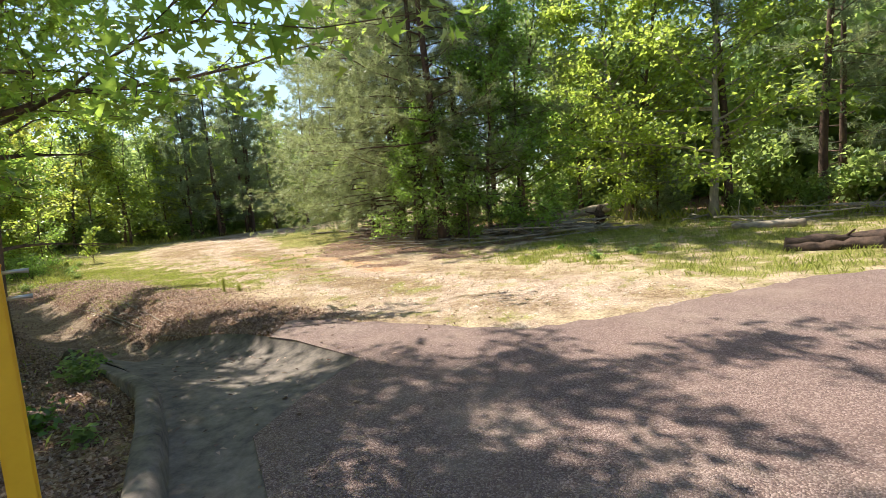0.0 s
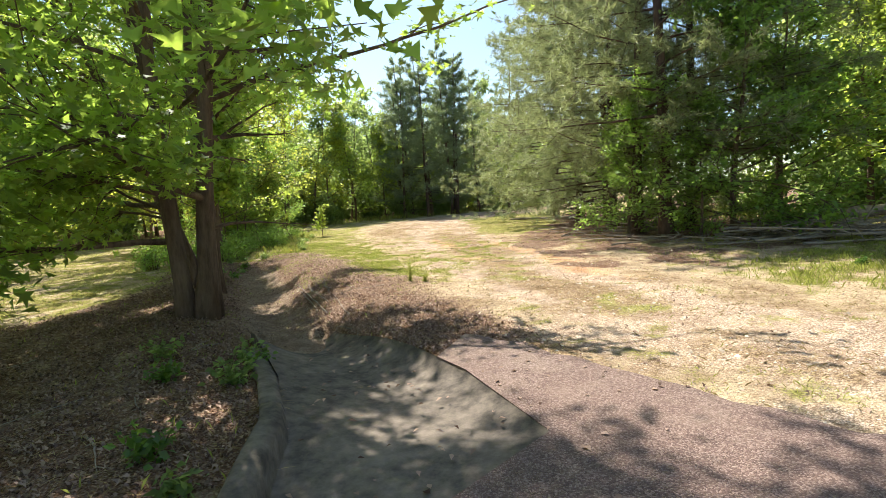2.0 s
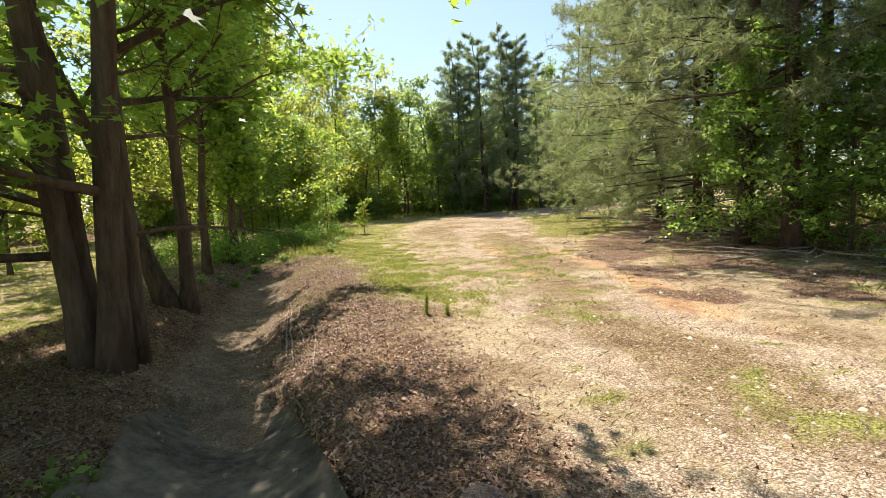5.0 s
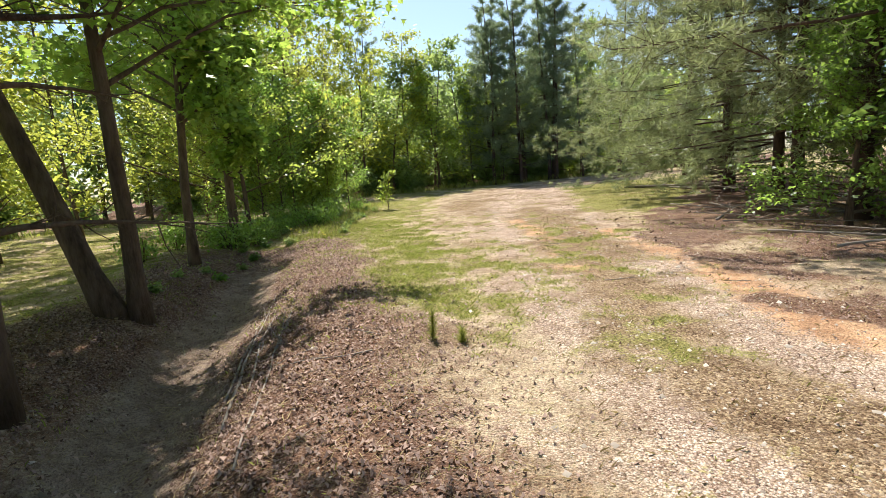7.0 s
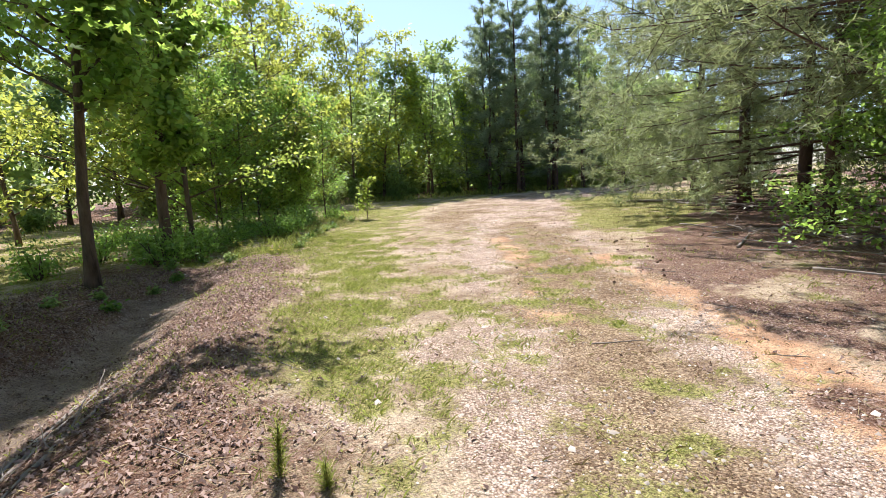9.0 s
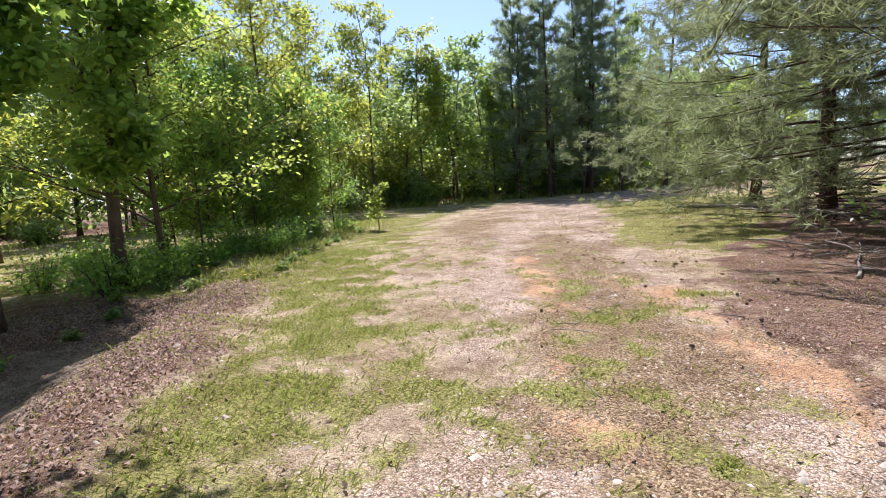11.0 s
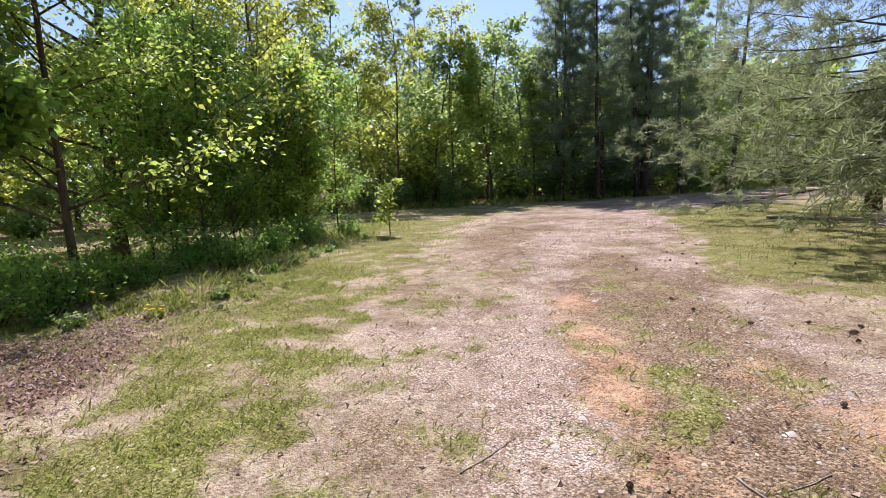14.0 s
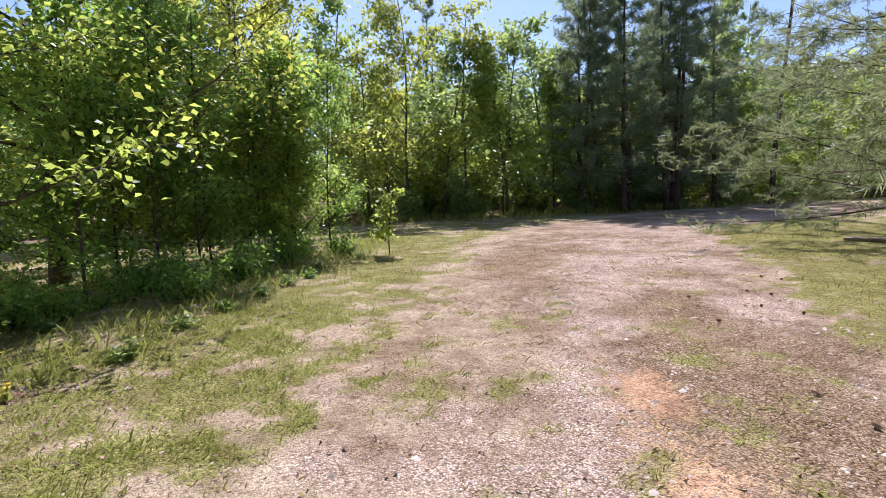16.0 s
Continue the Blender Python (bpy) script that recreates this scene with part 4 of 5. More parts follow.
wood_q = pine("woodland_pine", "dense dark young pine at the edge of the forest", 127, 13.0, 3.0, PINE_BARK, NEEDLE_DARK, 3600, 6, 0.15, 0.1, 46, 0.3, 0.026, "woodland pines", -0.1, twigs=False)
belt(LEFT_EDGE[5:], -1, [(0.6, 1.5, wood_s, 0.6, 1.1), (1.6, 2.2, wood_a[:2] + wood_a[3:] + wood_y[1:2], 0.7, 0.9), (3.5, 3.0, wood_s, 1.0, 1.5), (4.6, 3.0, wood_a + wood_p[1:], 0.72, 0.9), (9.5, 5.0, wood_p, 0.72, 0.85)])
for x, y, turn, size, k in ((-17.4, 38.4, 0, 0.88, 1), (-18.6, 37.2, 70, 0.8, 1), (-16.2, 40.8, 150, 0.85, 1), (-16.0, 39.6, 210, 0.78, 0), (-12.6, 45.5, 20, 0.9, 0), (-19.6, 39.6, 95, 0.84, 1)):
    again(wood_p[k], x, y, turn, size)
stand(wood_q, -17.2, 37.4, 0, 0.95)
for x, y, turn, size in ((-18.8, 36.2, 80, 0.86), (-15.6, 39.8, 160, 1.0), (-19.8, 37.6, 240, 0.92), (-14.6, 42.6, 300, 0.95), (-16.8, 41.4, 30, 1.05)):
    again(wood_q, x, y, turn, size)
again(maple, -14.6, 45.2, 40, 0.62)
belt(RIGHT_EDGE, -1, [(0.8, 2.4, wood_s, 0.5, 0.9), (2.4, 2.8, wood_p + wood_a[2:3], 0.75, 1.0), (4.0, 3.2, wood_s, 1.0, 1.5), (6.0, 4.4, wood_a + wood_p, 0.85, 1.15), (10.5, 8.0, wood_p, 0.9, 1.15)])


# unseen trees added round the road end to block skylight and deepen shade
for x, y, turn, size, k in ((-7.8, 0.2, 20, 0.95, 0), (-12.5, 2.4, 110, 1.0, 1), (-5.6, -5.0, 200, 1.0, 0), (-11.0, -3.5, 300, 1.05, 2), (-3.4, -11.0, 40, 1.0, 1), (3.0, -16.0, 130, 1.1, 0), (9.0, -16.0, 220, 1.1, 1), (15.5, -11.0, 310, 1.1, 2), (17.0, -4.0, 75, 1.1, 0)):
    again(wood_a[k], x, y, turn, size)


# low undergrowth along the thicket and behind the ditch
bank = [shrub("undergrowth_shrub", "low tangled green bramble under the thicket", 141 + i, h, w, LEAF_SAP, 700, 0.085, 9, "verge undergrowth") for i, (h, w) in enumerate(((0.75, 0.8), (0.6, 0.9)))]
q = np.random.default_rng(145)
line = resample([(-11.2, 11.9), (-12.6, 13.2), (-13.2, 14.4), (-14.0, 16.2), (-15.2, 18.4), (-16.4, 20.4)], 24)
for i, (x, y) in enumerate(np.vstack([line + q.normal(0, 0.3, (24, 2)) - (0.8, -0.25), resample([(-13.2, 10.4), (-15.5, 13.5), (-17.6, 18.5)], 16) + q.normal(0, 0.6, (16, 2))])):
    if i < 2:
        stand(bank[i], x, y, q.uniform(0, 360), q.uniform(0.8, 1.2))
    else:
        again(bank[i % 2], x, y, q.uniform(0, 360), q.uniform(0.55, 1.05))


def far_woods():
    """The unbroken mass of the forest behind the belts."""
    q = np.random.default_rng(77)
    vs, fs, off = [], [], 0
    for edge in (LEFT_EDGE, RIGHT_EDGE):
        line = resample(edge, 400)
        tang = np.gradient(line, axis=0)
        tang /= np.linalg.norm(tang, axis=1, keepdims=True)
        pick = q.integers(0, 400, 52000)
        back = q.uniform(8, 32, 52000)
        top = 6 + 6 * patches(line[pick, 0] * 1.0, line[pick, 1] * 1.0, 5.0, 8)
        x, y = line[pick, 0] - tang[pick, 1] * back, line[pick, 1] + tang[pick, 0] * back
        z = q.uniform(0, 1, 52000) ** 0.9 * (top + 0.15 * (back - 13))
        ok = (forest_depth(x, y) > 6)
        c = np.stack([x, y, z + ground_z(x, y)], axis=1)[ok]
        v, f = leaves(c, 0.75, OVAL, 0.3, q)
        vs.append(v)
        fs.append(f + off)
        off += len(v)
    tagged(new("far_woods", mesh_from("far_woods", np.vstack(vs), np.vstack(fs), LEAF_WOOD)), "dense green depth of the surrounding forest", "forest", kind="stuff")


far_woods()


# ---- what lies on the ground ----
def scatter(q, n, x0, x1, y0, y1, weight):
    """Places in a stretch of the plan, picked by a weight of 0 to 1."""
    x, y = q.uniform(x0, x1, n), q.uniform(y0, y1, n)
    ok = q.uniform(0, 1, n) < weight(x, y)
    ok &= ~(inside(ROAD, x, y) | inside(FLUME_L + FLUME_R[::-1], x, y) | inside(GUTTER_BACK, x, y))
    return x[ok], y[ok]


def blades(q, x, y, tall, wide, lean=0.6):
    """Bent grass blades, two triangles each."""
    n = len(x)
    a = q.uniform(0, 2 * np.pi, n)
    h = tall * q.uniform(0.4, 1.4, n)
    out = lean * h * q.uniform(0.3, 1.3, n)
    dx, dy = np.cos(a), np.sin(a)
    sx, sy = -dy * wide / 2, dx * wide / 2
    z = ground_z(x, y) - 0.01
    p0 = np.stack([x - sx, y - sy, z], 1)
    p1 = np.stack([x + sx, y + sy, z], 1)
    p2 = np.stack([x + sx * 0.7 + dx * out * 0.35, y + sy * 0.7 + dy * out * 0.35, z + h * 0.65], 1)
    p3 = np.stack([x + dx * out, y + dy * out, z + h], 1)
    return np.stack([p0, p1, p2, p3], 1).reshape(-1, 3), np.arange(4 * n).reshape(n, 4)


def tufted(x, y, s=0.5, k=11):
    return step(0.42, 0.68, patches(x, y, s, k, 3))


def build_grass():
    q = np.random.default_rng(201)
    near = lambda x, y: masks(x, y)[2] * (0.15 + 0.85 * tufted(x, y))
    sets = []
    lawn = lambda x, y: near(x, y) * step(2.2, 3.2, np.abs(path_side(x, y)[0]))
    x, y = scatter(q, 190000, -14, 2, 4.5, 19, near)
    sets.append(blades(q, x, y, 0.034, 0.0045, 0.9))
    x, y = scatter(q, 210000, -12.5, -3.5, 8.5, 17, lambda x, y: masks(x, y)[2] ** 1.5 * (0.15 + 0.85 * tufted(x, y, 0.22, 17)))
    sets.append(blades(q, x, y, 0.04, 0.0055, 1.0))
    x, y = scatter(q, 70000, -26, 11, 3, 34, lawn)
    sets.append(blades(q, x, y, 0.07, 0.011))
    x, y = scatter(q, 80000, 0.5, 11, 5.2, 17, lawn)
    sets.append(blades(q, x, y, 0.08, 0.009))
    edge = lambda x, y: np.exp(-((along(np.array([(-12.0, 14.2), (-13.4, 15.8), (-15.0, 18.0), (-16.6, 20.6), (-18.0, 22.5)]), x, y)[0] / 0.7) ** 2))
    x, y = scatter(q, 16000, -20, -9, 13, 24, edge)
    sets.append(blades(q, x, y, 0.15, 0.007))
    rough = lambda x, y: np.exp(-((along(np.array(LEFT_EDGE), x, y)[0] / 1.2) ** 2)) + np.exp(-((along(np.array(RIGHT_EDGE), x, y)[0] / 1.2) ** 2))
    x, y = scatter(q, 70000, -27, 14, 2, 50, rough)
    sets.append(blades(q, x, y, 0.32, 0.03))
    off, vs, fs = 0, [], []
    for v, f in sets:
        vs.append(v)
        fs.append(f + off)
        off += len(v)
    tagged(new("grass", mesh_from("grass", np.vstack(vs), np.vstack(fs), GRASS)), "short patchy green grass on the verges and track", "grass", kind="stuff")
    x, y = scatter(q, 120000, -16, 4, 4.8, 27, lambda x, y: (1 - masks(x, y)[3]) * (0.1 + 0.6 * tufted(x, y, 0.7, 13)))
    v, f = blades(q, x, y, 0.03, 0.004, 1.8)
    tagged(new("dry_grass", mesh_from("dry_grass", v, f, DRYGRASS)), "dry straw-coloured grass stalks lying on the track", "grass", kind="stuff")


build_grass()


def build_litter():
    q = np.random.default_rng(202)
    x, y = scatter(q, 150000, -12, 1, 0.5, 17, lambda x, y: 0.02 + 0.95 * masks(x, y)[3] ** 1.5 * (1 - 0.85 * masks(x, y)[4]) * (1 - 0.9 * step(-4.6, -3.6, x + 0.62 * (y - 13))))
    c = np.stack([x, y, ground_z(x, y) + q.uniform(0.003, 0.018, len(x))], 1)
    v, f = leaves(c, 0.034, np.array([(0, 0), (0.42, 0.22), (0.16, 0.55), (0.05, 1.0), (-0.34, 0.62)]), 0.72, q, 0.55)
    tagged(new("leaf_litter", mesh_from("leaf_litter", v, f, DEADLEAF)), "brown and grey fallen leaves lying on the ground", "dead leaves", kind="stuff")
    # needles and straw among the leaves and under the pines
    x, y = scatter(q, 90000, -12, 3, 3.0, 22, lambda x, y: 0.04 + 0.7 * masks(x, y)[3])
    c = np.stack([x, y, ground_z(x, y) + q.uniform(0.004, 0.02, len(x))], 1)
    v, f = leaves(c, 0.13, np.array([(0.016, 0), (0.02, 0.5), (0.008, 1.0), (-0.012, 0.5)]), 0.93, q, 0.1, 0.0)
    tagged(new("pine_straw", mesh_from("pine_straw", v, f, DRYGRASS)), "fallen brown pine needles and straw on the ground", "pine straw", kind="stuff")
    # crumbs of straw, bark and needles all over the track
    x, y = scatter(q, 30000, -12, 3.0, 5, 18, lambda x, y: 0.10 + 0.4 * tufted(x, y, 0.6, 21))
    c = np.stack([x, y, ground_z(x, y) + q.uniform(0.002, 0.01, len(x))], 1)
    v, f = leaves(c, 0.02, np.array([(0.08, 0), (0.15, 0.5), (0, 1.0), (-0.12, 0.4)]), 0.8, q, 0.4)
    tagged(new("track_debris", mesh_from("track_debris", v, f, DRYGRASS)), "crumbs of bark, straw and dry leaf on the track", "debris", kind="stuff")
    # fallen leaves blown on to the gutter and the asphalt
    x, y = q.uniform(-5.2, 1.0, 700), q.uniform(1.0, 7.0, 700)
    on = inside(FLUME_L + FLUME_R[::-1], x, y) | (inside(ROAD, x, y) & (x < -0.2))
    x, y = x[on], y[on]
    c = np.stack([x, y, plain_z(x, y) + 0.018 - np.where(inside(ROAD, x, y), 0, 0.02 + 0.16 * step(4, 6.5, y))], 1)
    v, f = leaves(c, 0.05, OVAL, 0.9, q, 0.2)
    tagged(new("fallen_leaves", mesh_from("fallen_leaves", v, f, DEADLEAF)), "few dry leaves scattered over gutter and asphalt", "dead leaves", kind="stuff")


build_litter()


def build_gravel():
    q = np.random.default_rng(203)
    x, y = scatter(q, 60000, -14, 4, 4.8, 20, lambda x, y: 0.06 + 0.75 * masks(x, y)[0] ** 2)
    n = len(x)
    s = q.uniform(0.006, 0.018, n) * (1 + 1.0 * (q.uniform(0, 1, n) > 0.95))
    z = ground_z(x, y)
    base = np.array([(1, 0, 0), (0.2, 1, 0), (-1, 0.3, 0), (-0.3, -1, 0), (0.1, 0.1, 0.75)])
    a = q.uniform(0, 6.28, n)
    jit = base[None] * s[:, None, None] * q.uniform(0.6, 1.3, (n, 5, 3))
    ca, sa = np.cos(a)[:, None], np.sin(a)[:, None]
    v = np.stack([jit[..., 0] * ca - jit[..., 1] * sa + x[:, None], jit[..., 0] * sa + jit[..., 1] * ca + y[:, None], jit[..., 2] + z[:, None] - 0.003], -1)
    tri = np.array([(0, 1, 4), (1, 2, 4), (2, 3, 4), (3, 0, 4)])
    f = (np.arange(n)[:, None, None] * 5 + tri[None]).reshape(-1, 3)
    tagged(new("gravel", mesh_from("gravel", v.reshape(-1, 3), f, PEBBLE)), "pale angular gravel stones pressed into the track", "gravel", kind="stuff")


build_gravel()


# ---- dead wood ----
def log(name, label, a, b, r0, r1, mat, seed, bumpy=0.12, category="log", rise=(0.0, 0.0)):
    q = np.random.default_rng(seed)
    a3 = np.array((*a, gz(*a) + r0 * 0.8 + rise[0]))
    b3 = np.array((*b, gz(*b) + r1 * 0.8 + rise[1]))
    n = 14
    pts = a3 + (b3 - a3) * np.linspace(0, 1, n)[:, None] + q.normal(0, 0.25 * r0, (n, 3)) * (1, 1, 0.3)
    rad = np.linspace(r0, r1, n) * q.uniform(1 - bumpy, 1 + bumpy, n)
    ob = tagged(new(name), label, category)
    pts = np.vstack([pts, pts[-1] + (pts[-1] - pts[-2]) * 0.35])
    rad = np.append(rad, r1 * 0.25)
    tv, tf = tube(pts, rad, 12)
    axis_pts = np.repeat(pts, 12, axis=0)
    off = tv[:-2] - axis_pts
    tv[:-2] = axis_pts + off * (1 + bumpy * 1.6 * np.repeat(q.normal(0, 0.6, (1, 12)), len(pts), axis=0).reshape(-1, 1) + q.normal(0, bumpy * 0.7, (len(off), 1)))
    part("bole", tubes_mesh("bole", [(tv, tf)], mat), ob)
    for k in (4, 9):
        d = q.normal(0, 1, 3)
        d[2] = abs(d[2]) * 0.6
        part("branch_stub", tubes_mesh("branch_stub", [tube(bend(pts[k], d, r0 * 3.2, 4, 0, 0.1, q), np.linspace(r0 * 0.35, r0 * 0.12, 5), 6)], mat), ob)
    return ob


log("fallen_log", "dark rotten log lying in the grass", (6.3, 8.75), (9.2, 7.6), 0.10, 0.15, DARK_WOOD, 301, 0.28)
log("fallen_log", "broken dark branch piece lying beside a rotten log", (6.0, 8.3), (7.2, 7.7), 0.05, 0.07, DARK_WOOD, 306, 0.3)
log("fallen_log", "long pale weathered log resting across a brush pile", (2.4, 16.6), (6.0, 17.0), 0.09, 0.15, DEAD_WOOD, 302, 0.12, rise=(0.3, 0.5))
log("fallen_log", "grey log lying in front of the wood", (7.6, 12.4), (8.9, 11.6), 0.09, 0.12, DEAD_WOOD, 303)
log("fallen_branch", "pale bare branch lying in the grass", (-7.6, 27.9), (-4.0, 27.4), 0.05, 0.07, DEAD_WOOD, 304, category="branch")
log("tree_stump", "short reddish-brown stump beside the brush pile", (5.5, 16.5), (5.53, 16.52), 0.17, 0.15, DARK_WOOD, 305, category="stump", rise=(-0.1, 0.5))


def stick(name, label, pts, r0, mat, twigs, seed, category="branch"):
    """A fallen branch with side twigs, lying on the ground."""
    q = np.random.default_rng(seed)
    ob = tagged(new(name), label, category)
    part("stem", tubes_mesh("stem", [tube(pts, np.linspace(r0, r0 * 0.35, len(pts)), 6)], mat), ob)
    for i in range(twigs):
        k = int(q.integers(2, len(pts) - 1))
        d = pts[k] - pts[k - 1]
        d = d / np.linalg.norm(d) + q.normal(0, 0.6, 3) * (1, 1, 0.5)
        part("twig", tubes_mesh("twig", [tube(bend(pts[k], d, r0 * q.uniform(12, 28), 5, 0, 0.15, q), np.linspace(r0 * 0.5, r0 * 0.15, 6), 4)], mat), ob)
    return ob


def sticks(n, spot, lo, hi, r_lo, r_hi, mat, name, label, seed, rise, twigs=3):
    q = np.random.default_rng(seed)
    for _ in range(n):
        x, y = spot(q)
        a = q.uniform(0, 6.28)
        ln = q.uniform(lo, hi)
        p = bend((0, 0, 0), (math.cos(a), math.sin(a), 0), ln, 8, 0, 0.10, q)
        p[:, 0] += x - math.cos(a) * ln / 2
        p[:, 1] += y - math.sin(a) * ln / 2
        r0 = q.uniform(r_lo, r_hi)
        p[:, 2] = ground_z(p[:, 0], p[:, 1]) + r0 * 0.7 + q.uniform(0, rise) + 0.03 * p[:, 2]
        stick(name, label, p, r0, mat, twigs, int(q.integers(1, 99999)))


sticks(70, lambda q: (q.uniform(1.9, 5.4), q.normal(15.9, 0.6)), 1.0, 2.8, 0.015, 0.045, STICK, "brush_stick", "grey dead stick in a tangled brush pile", 311, 0.42, 3)
sticks(30, lambda q: (q.normal(-1.9, 0.9), q.normal(19.6, 1.6)), 0.9, 2.4, 0.010, 0.028, STICK, "brush_stick", "bare grey branch lying under the pines", 312, 0.32, 5)
sticks(14, lambda q: (q.normal(-3.6, 1.0), q.normal(25.4, 1.6)), 1.0, 2.6, 0.012, 0.03, STICK, "brush_stick", "bare grey branch lying under the pines", 313, 0.35, 5)
sticks(16, lambda q: (q.normal(0.2, 0.9), q.normal(15.2, 0.5)), 0.8, 2.0, 0.010, 0.025, STICK, "brush_stick", "bare grey branch lying under the pines", 319, 0.2, 4)
sticks(24, lambda q: (q.uniform(8.0, 14.0), q.uniform(12.4, 15.4)), 1.0, 3.0, 0.015, 0.045, STICK, "brush_stick", "grey dead branch on the floor of the wood", 314, 0.30, 3)
sticks(22, lambda q: (q.uniform(-8.0, -2.0), q.uniform(7.5, 16.0)), 0.2, 0.6, 0.003, 0.007, STICK, "twig", "small dry twig lying on the track", 315, 0.0, 2)
sticks(16, lambda q: (q.uniform(-8.5, -3.5), q.uniform(3.0, 9.5)), 0.3, 0.9, 0.004, 0.009, STICK, "twig", "thin dry twig on the leaf litter", 316, 0.01, 2)


# roots and erosion streaks of the ditch bank, modelled as thin sticks
q = np.random.default_rng(317)
for i in range(6):
    t0, t1 = q.uniform(0.0, 0.45), q.uniform(0.55, 1.0)
    side = q.uniform(0.35, 0.95)
    line = np.array([(-4.6, 6.9), (-8.4, 10.3)])
    a, b = line[0] + (line[1] - line[0]) * t0, line[0] + (line[1] - line[0]) * t1
    p = a + (b - a) * np.linspace(0, 1, 12)[:, None] + np.array([0.65, 0.1]) * side
    p = p + np.cumsum(q.normal(0, 0.02, (12, 2)), axis=0)
    r0 = q.uniform(0.007, 0.016)
    p3 = np.column_stack([p, ground_z(p[:, 0], p[:, 1]) + r0 * 0.7])
    stick("bank_streak", "long pale root and erosion streak along the ditch bank", p3, r0, STICK, 2, 700 + i)
sticks(26, lambda q: (q.normal(-3.3, 0.5), q.normal(24.8, 0.5)), 1.4, 2.6, 0.012, 0.03, PINE_BARK, "brush_stick", "reddish-brown dead branch in a tangle under the pine", 318, 0.9, 5)


def pine_cone():
    """A small open cone of overlapping scales lying on its side."""
    ob = tagged(new("pine_cone"), "dark brown open pine cone lying on the track", "pine cone", "pine cones")
    bm = bmesh.new()
    for i in range(46):
        t = i / 46
        a = i * 2.4
        r0 = 0.026 * math.sin(math.pi * (0.12 + 0.8 * t)) + 0.006
        c = Vector((t * 0.095 - 0.047, r0 * 0.35 * math.cos(a), r0 * 0.35 * math.sin(a)))
        tip = Vector((t * 0.095 - 0.028, r0 * 1.15 * math.cos(a), r0 * 1.15 * math.sin(a)))
        side = Vector((0, -math.sin(a), math.cos(a))) * 0.010
        up = Vector((-0.006, 0, 0))
        vs = [bm.verts.new(p) for p in (c - side * 0.5, c + side * 0.5, tip + side, tip - side, tip + up)]
        for f in ((0, 1, 2, 3), (2, 4, 3), (0, 3, 4), (1, 4, 2), (0, 4, 1)):
            bm.faces.new([vs[k] for k in f])
    part("scales", bm_mesh("scales", bm, CONE), ob)
    return ob


cone = pine_cone()
q = np.random.default_rng(321)
first_cone = True
for i in range(34):
    if i < 24:
        x, y = q.uniform(-8.4, -3.4), 0.0
        y = 14.4 + (-3.4 - x) * 1.6 + q.normal(0, 1.4)
    else:
        x, y = q.normal(-4.2, 1.2), q.normal(18.0, 1.6)
    if along(np.array([(0.0, 4.0), (-3.2, 9.8), (-6.2, 14.0)]), np.array([x]), np.array([y]))[0][0] < 0.3:
        continue
    m = pose(x, y, gz(x, y) + 0.019, q.uniform(-20, 20), q.uniform(-15, 15), q.uniform(0, 360)) @ Matrix.Scale(0.68, 4)
    if first_cone:
        cone.matrix_basis, first_cone = m, False
    else:
        copy_thing(cone, m)


# ---- the yellow gate post ----
def gate_post(x, y, top, lean=0.0):
    ob = tagged(new("gate_post"), "bright yellow painted square steel gate post", "post")
    bm = bmesh.new()
    bmesh.ops.create_cube(bm, size=1.0)
    bmesh.ops.scale(bm, vec=(0.075, 0.075, top + 0.1), verts=bm.verts)
    bmesh.ops.bevel(bm, geom=[e for e in bm.edges if abs(e.verts[0].co.z - e.verts[1].co.z) > 0.1], offset=0.008, segments=2, affect="EDGES")
    bmesh.ops.translate(bm, vec=(0, 0, (top - 0.1) / 2), verts=bm.verts)
    part("tube", bm_mesh("tube", bm, YELLOW), ob)
    bm = bmesh.new()
    bmesh.ops.create_cube(bm, size=1.0)
    bmesh.ops.scale(bm, vec=(0.08, 0.08, 0.006), verts=bm.verts)
    bmesh.ops.translate(bm, vec=(0, 0, top + 0.004), verts=bm.verts)
    part("cap", bm_mesh("cap", bm, YELLOW), ob)
    for z in (top - 0.02, top - 0.10):
        pts = np.array([(0.03, -0.02, z), (0.07, -0.02, z + 0.002), (0.10, -0.02, z)])
        part("bolt", tubes_mesh("bolt", [tube(pts, [0.006, 0.006, 0.008], 8)], STEEL), ob, "rusty steel bolt")
    ob.matrix_basis = pose(x, y, gz(x, y), 0, lean, 42)


gate_post(-1.372, 1.42, 1.36)


# ---- small plants ----
def seedling(x, y, height, seed):
    """A young pine of a few upright tufts."""
    q = np.random.default_rng(seed)
    ob = tagged(new("pine_seedling"), "small bright green pine seedling in the leaf litter", "seedling", "pine seedlings")
    p = bend((0, 0, -0.03), (0.05, 0, 1), height, 6, 0.1, 0.05, q)
    part("stem", tubes_mesh("stem", [tube(p, np.linspace(0.006, 0.002, 7), 5)], GREY_BARK), ob)
    tips = np.repeat(p[1:], 8, axis=0)
    v, f = needles(tips, np.tile([[0, 0, 1.0]], (len(tips), 1)), 9, 0.1, 0.005, 0.55, q)
    tagged(part("crown", mesh_from("crown", v, f, GRASS), ob), kind="stuff")
    ob.matrix_basis = pose(x, y, gz(x, y))


seedling(-4.3, 9.15, 0.30, 401)
seedling(-4.05, 9.25, 0.16, 402)


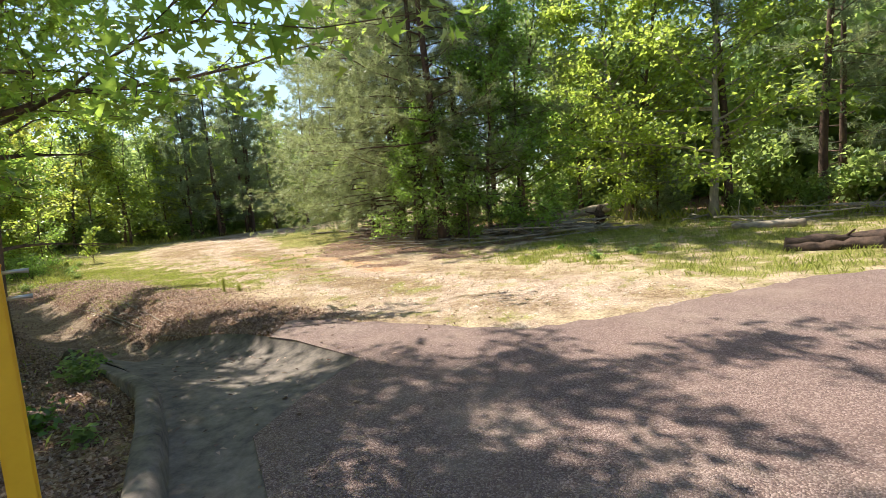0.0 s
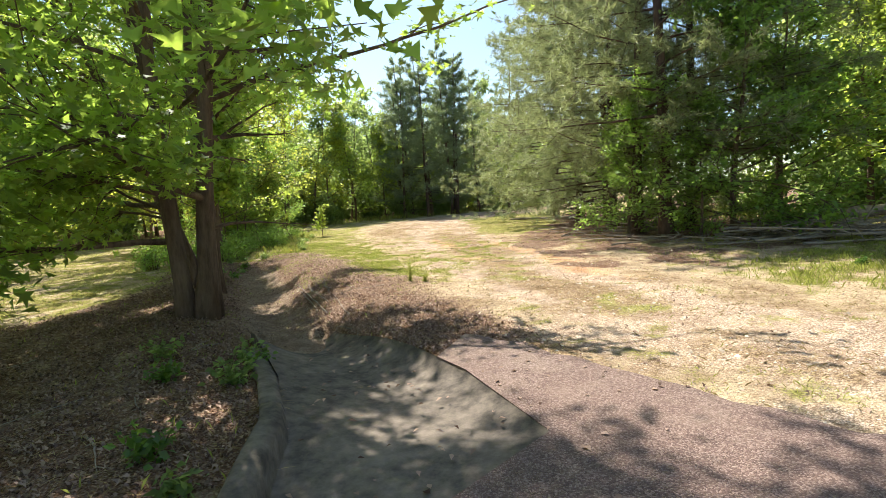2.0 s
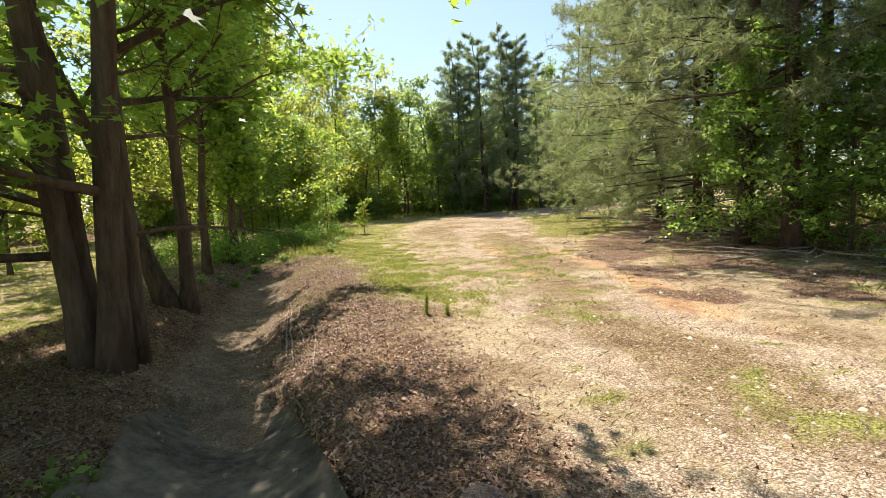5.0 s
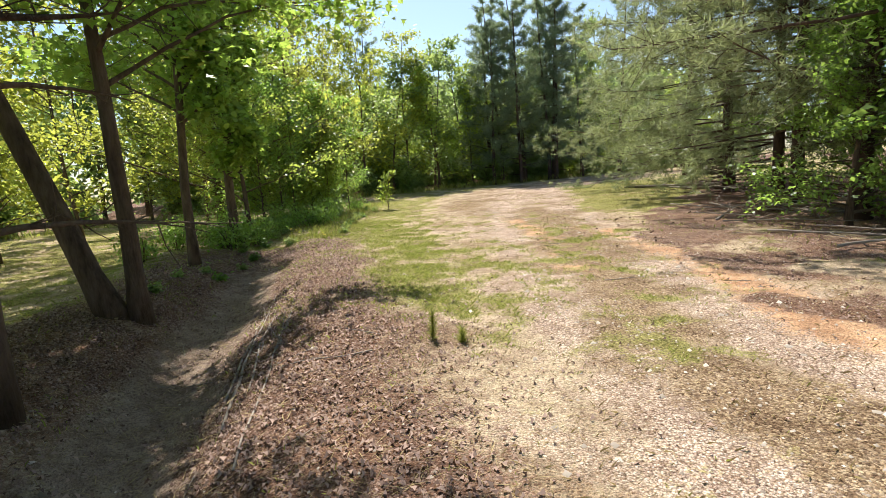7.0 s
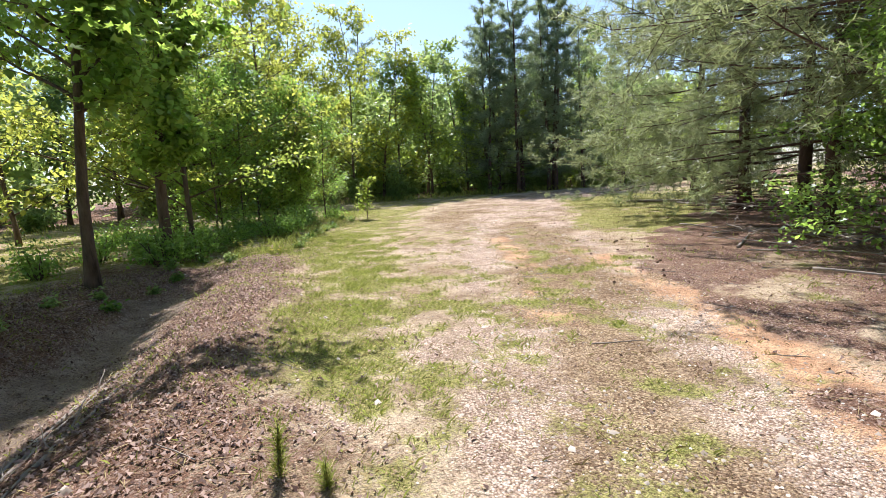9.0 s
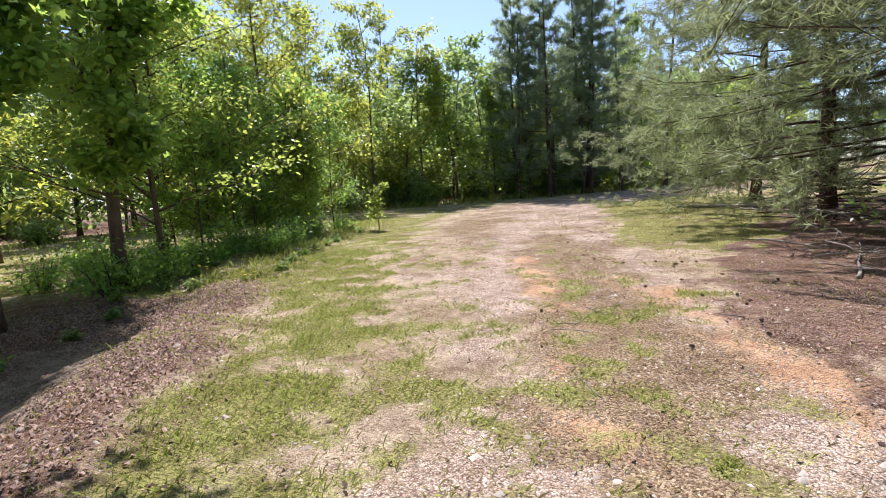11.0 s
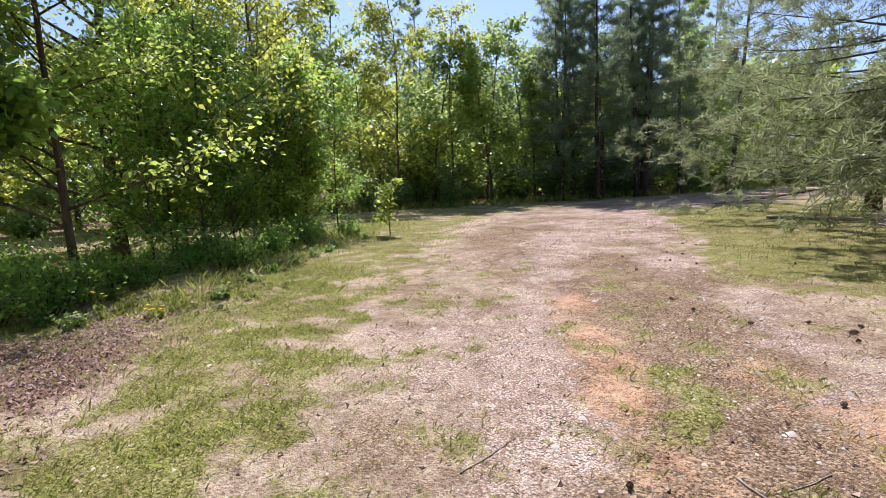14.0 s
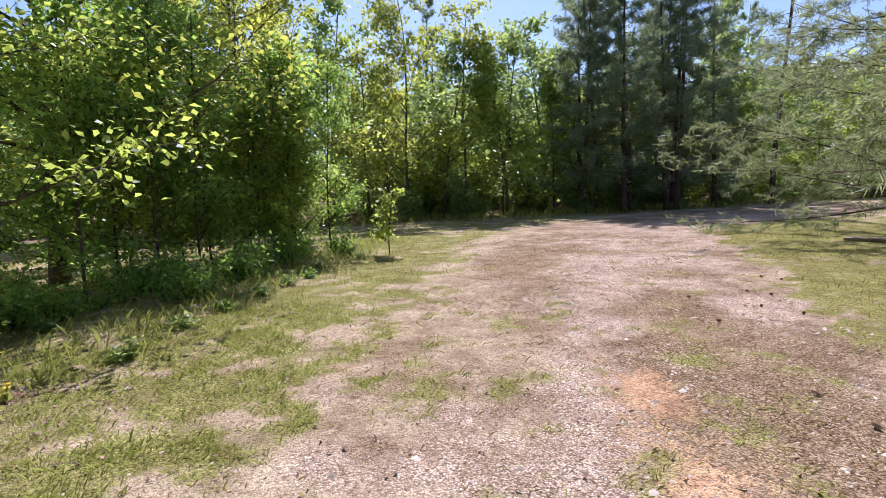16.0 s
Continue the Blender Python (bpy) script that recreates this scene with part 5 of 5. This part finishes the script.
def flower(x, y, height, seed):
    q = np.random.default_rng(seed)
    ob = tagged(new("wildflower"), "yellow wildflower with thin green stalks at the verge", "flower", "yellow wildflowers")
    for s in range(4):
        d = q.normal(0, 0.25, 2)
        p = bend((0, 0, -0.02), (d[0], d[1], 1), height * q.uniform(0.7, 1.1), 5, 0, 0.06, q)
        stalk = part("stalk", tubes_mesh("stalk", [tube(p, np.linspace(0.004, 0.002, 6), 4)], GRASS), ob)
        bm = bmesh.new()
        centre = Vector(p[-1])
        for k in range(9):
            a = k * 0.698
            o = Vector((math.cos(a), math.sin(a), 0.15))
            w = Vector((-math.sin(a), math.cos(a), 0)) * 0.008
            bm.faces.new([bm.verts.new(v) for v in (centre, centre + o * 0.018 + w, centre + o * 0.03, centre + o * 0.018 - w)])
        part("flower_head", bm_mesh("flower_head", bm, PETAL), stalk, "yellow petals")
        for k in (1, 2, 3):
            v, f = leaves(p[k:k + 1], 0.09, OVAL, 0.3, q)
            part("leaf", mesh_from("leaf", v, f, GRASS), stalk)
    ob.matrix_basis = pose(x, y, gz(x, y))


for i, (x, y) in enumerate(((-11.9, 13.5), (-11.2, 13.9), (-11.05, 13.95), (-12.4, 13.8), (-13.9, 16.2))):
    flower(x, y, 0.35 if i in (0, 3) else 0.16, 410 + i)


def weed(x, y, size, seed, mat):
    """A low leafy weed."""
    q = np.random.default_rng(seed)
    ob = tagged(new("weed"), "low green leafy weed growing in the litter", "plant", "weeds")
    c, tubes = [], []
    for s in range(9):
        a = q.uniform(0, 6.28)
        p = bend((0, 0, -0.02), (0.6 * math.cos(a), 0.6 * math.sin(a), 1), size * q.uniform(0.6, 1.1), 5, -0.3, 0.1, q)
        tubes.append(tube(p, np.linspace(0.004, 0.002, 6), 4, False))
        c += list(np.repeat(p[2:], 4, axis=0) + q.normal(0, 0.04, (16, 3)))
    tagged(part("branchwork", tubes_mesh("branchwork", tubes, mat), ob), kind="stuff")
    c = np.array(c)
    v, f = leaves(c[c[:, 2] > 0.01], 0.07, OVAL, 0.55, q)
    tagged(part("crown", mesh_from("crown", v, f, mat), ob), kind="stuff")
    ob.matrix_basis = pose(x, y, gz(x, y))


q = np.random.default_rng(420)
for i, (x, y) in enumerate([(-3.9, 5.0), (-4.2, 5.3), (-3.6, 4.5), (-4.3, 4.4), (-5.0, 4.9), (-2.6, 3.2), (-3.1, 3.4)] + [(-9.2 - 0.45 * i + q.normal(0, 0.3), 9.4 + 0.5 * i + q.normal(0, 0.3)) for i in range(12)] + [(-11.5 - 0.6 * i + q.normal(0, 0.25), 14.6 + 0.75 * i + q.normal(0, 0.25)) for i in range(9)] + [(q.uniform(2.0, 8.5), q.uniform(8.5, 15)) for i in range(8)]):
    weed(x, y, q.uniform(0.10, 0.26), 430 + i, LEAF_WOOD if i % 3 else LEAF_GLOSS)
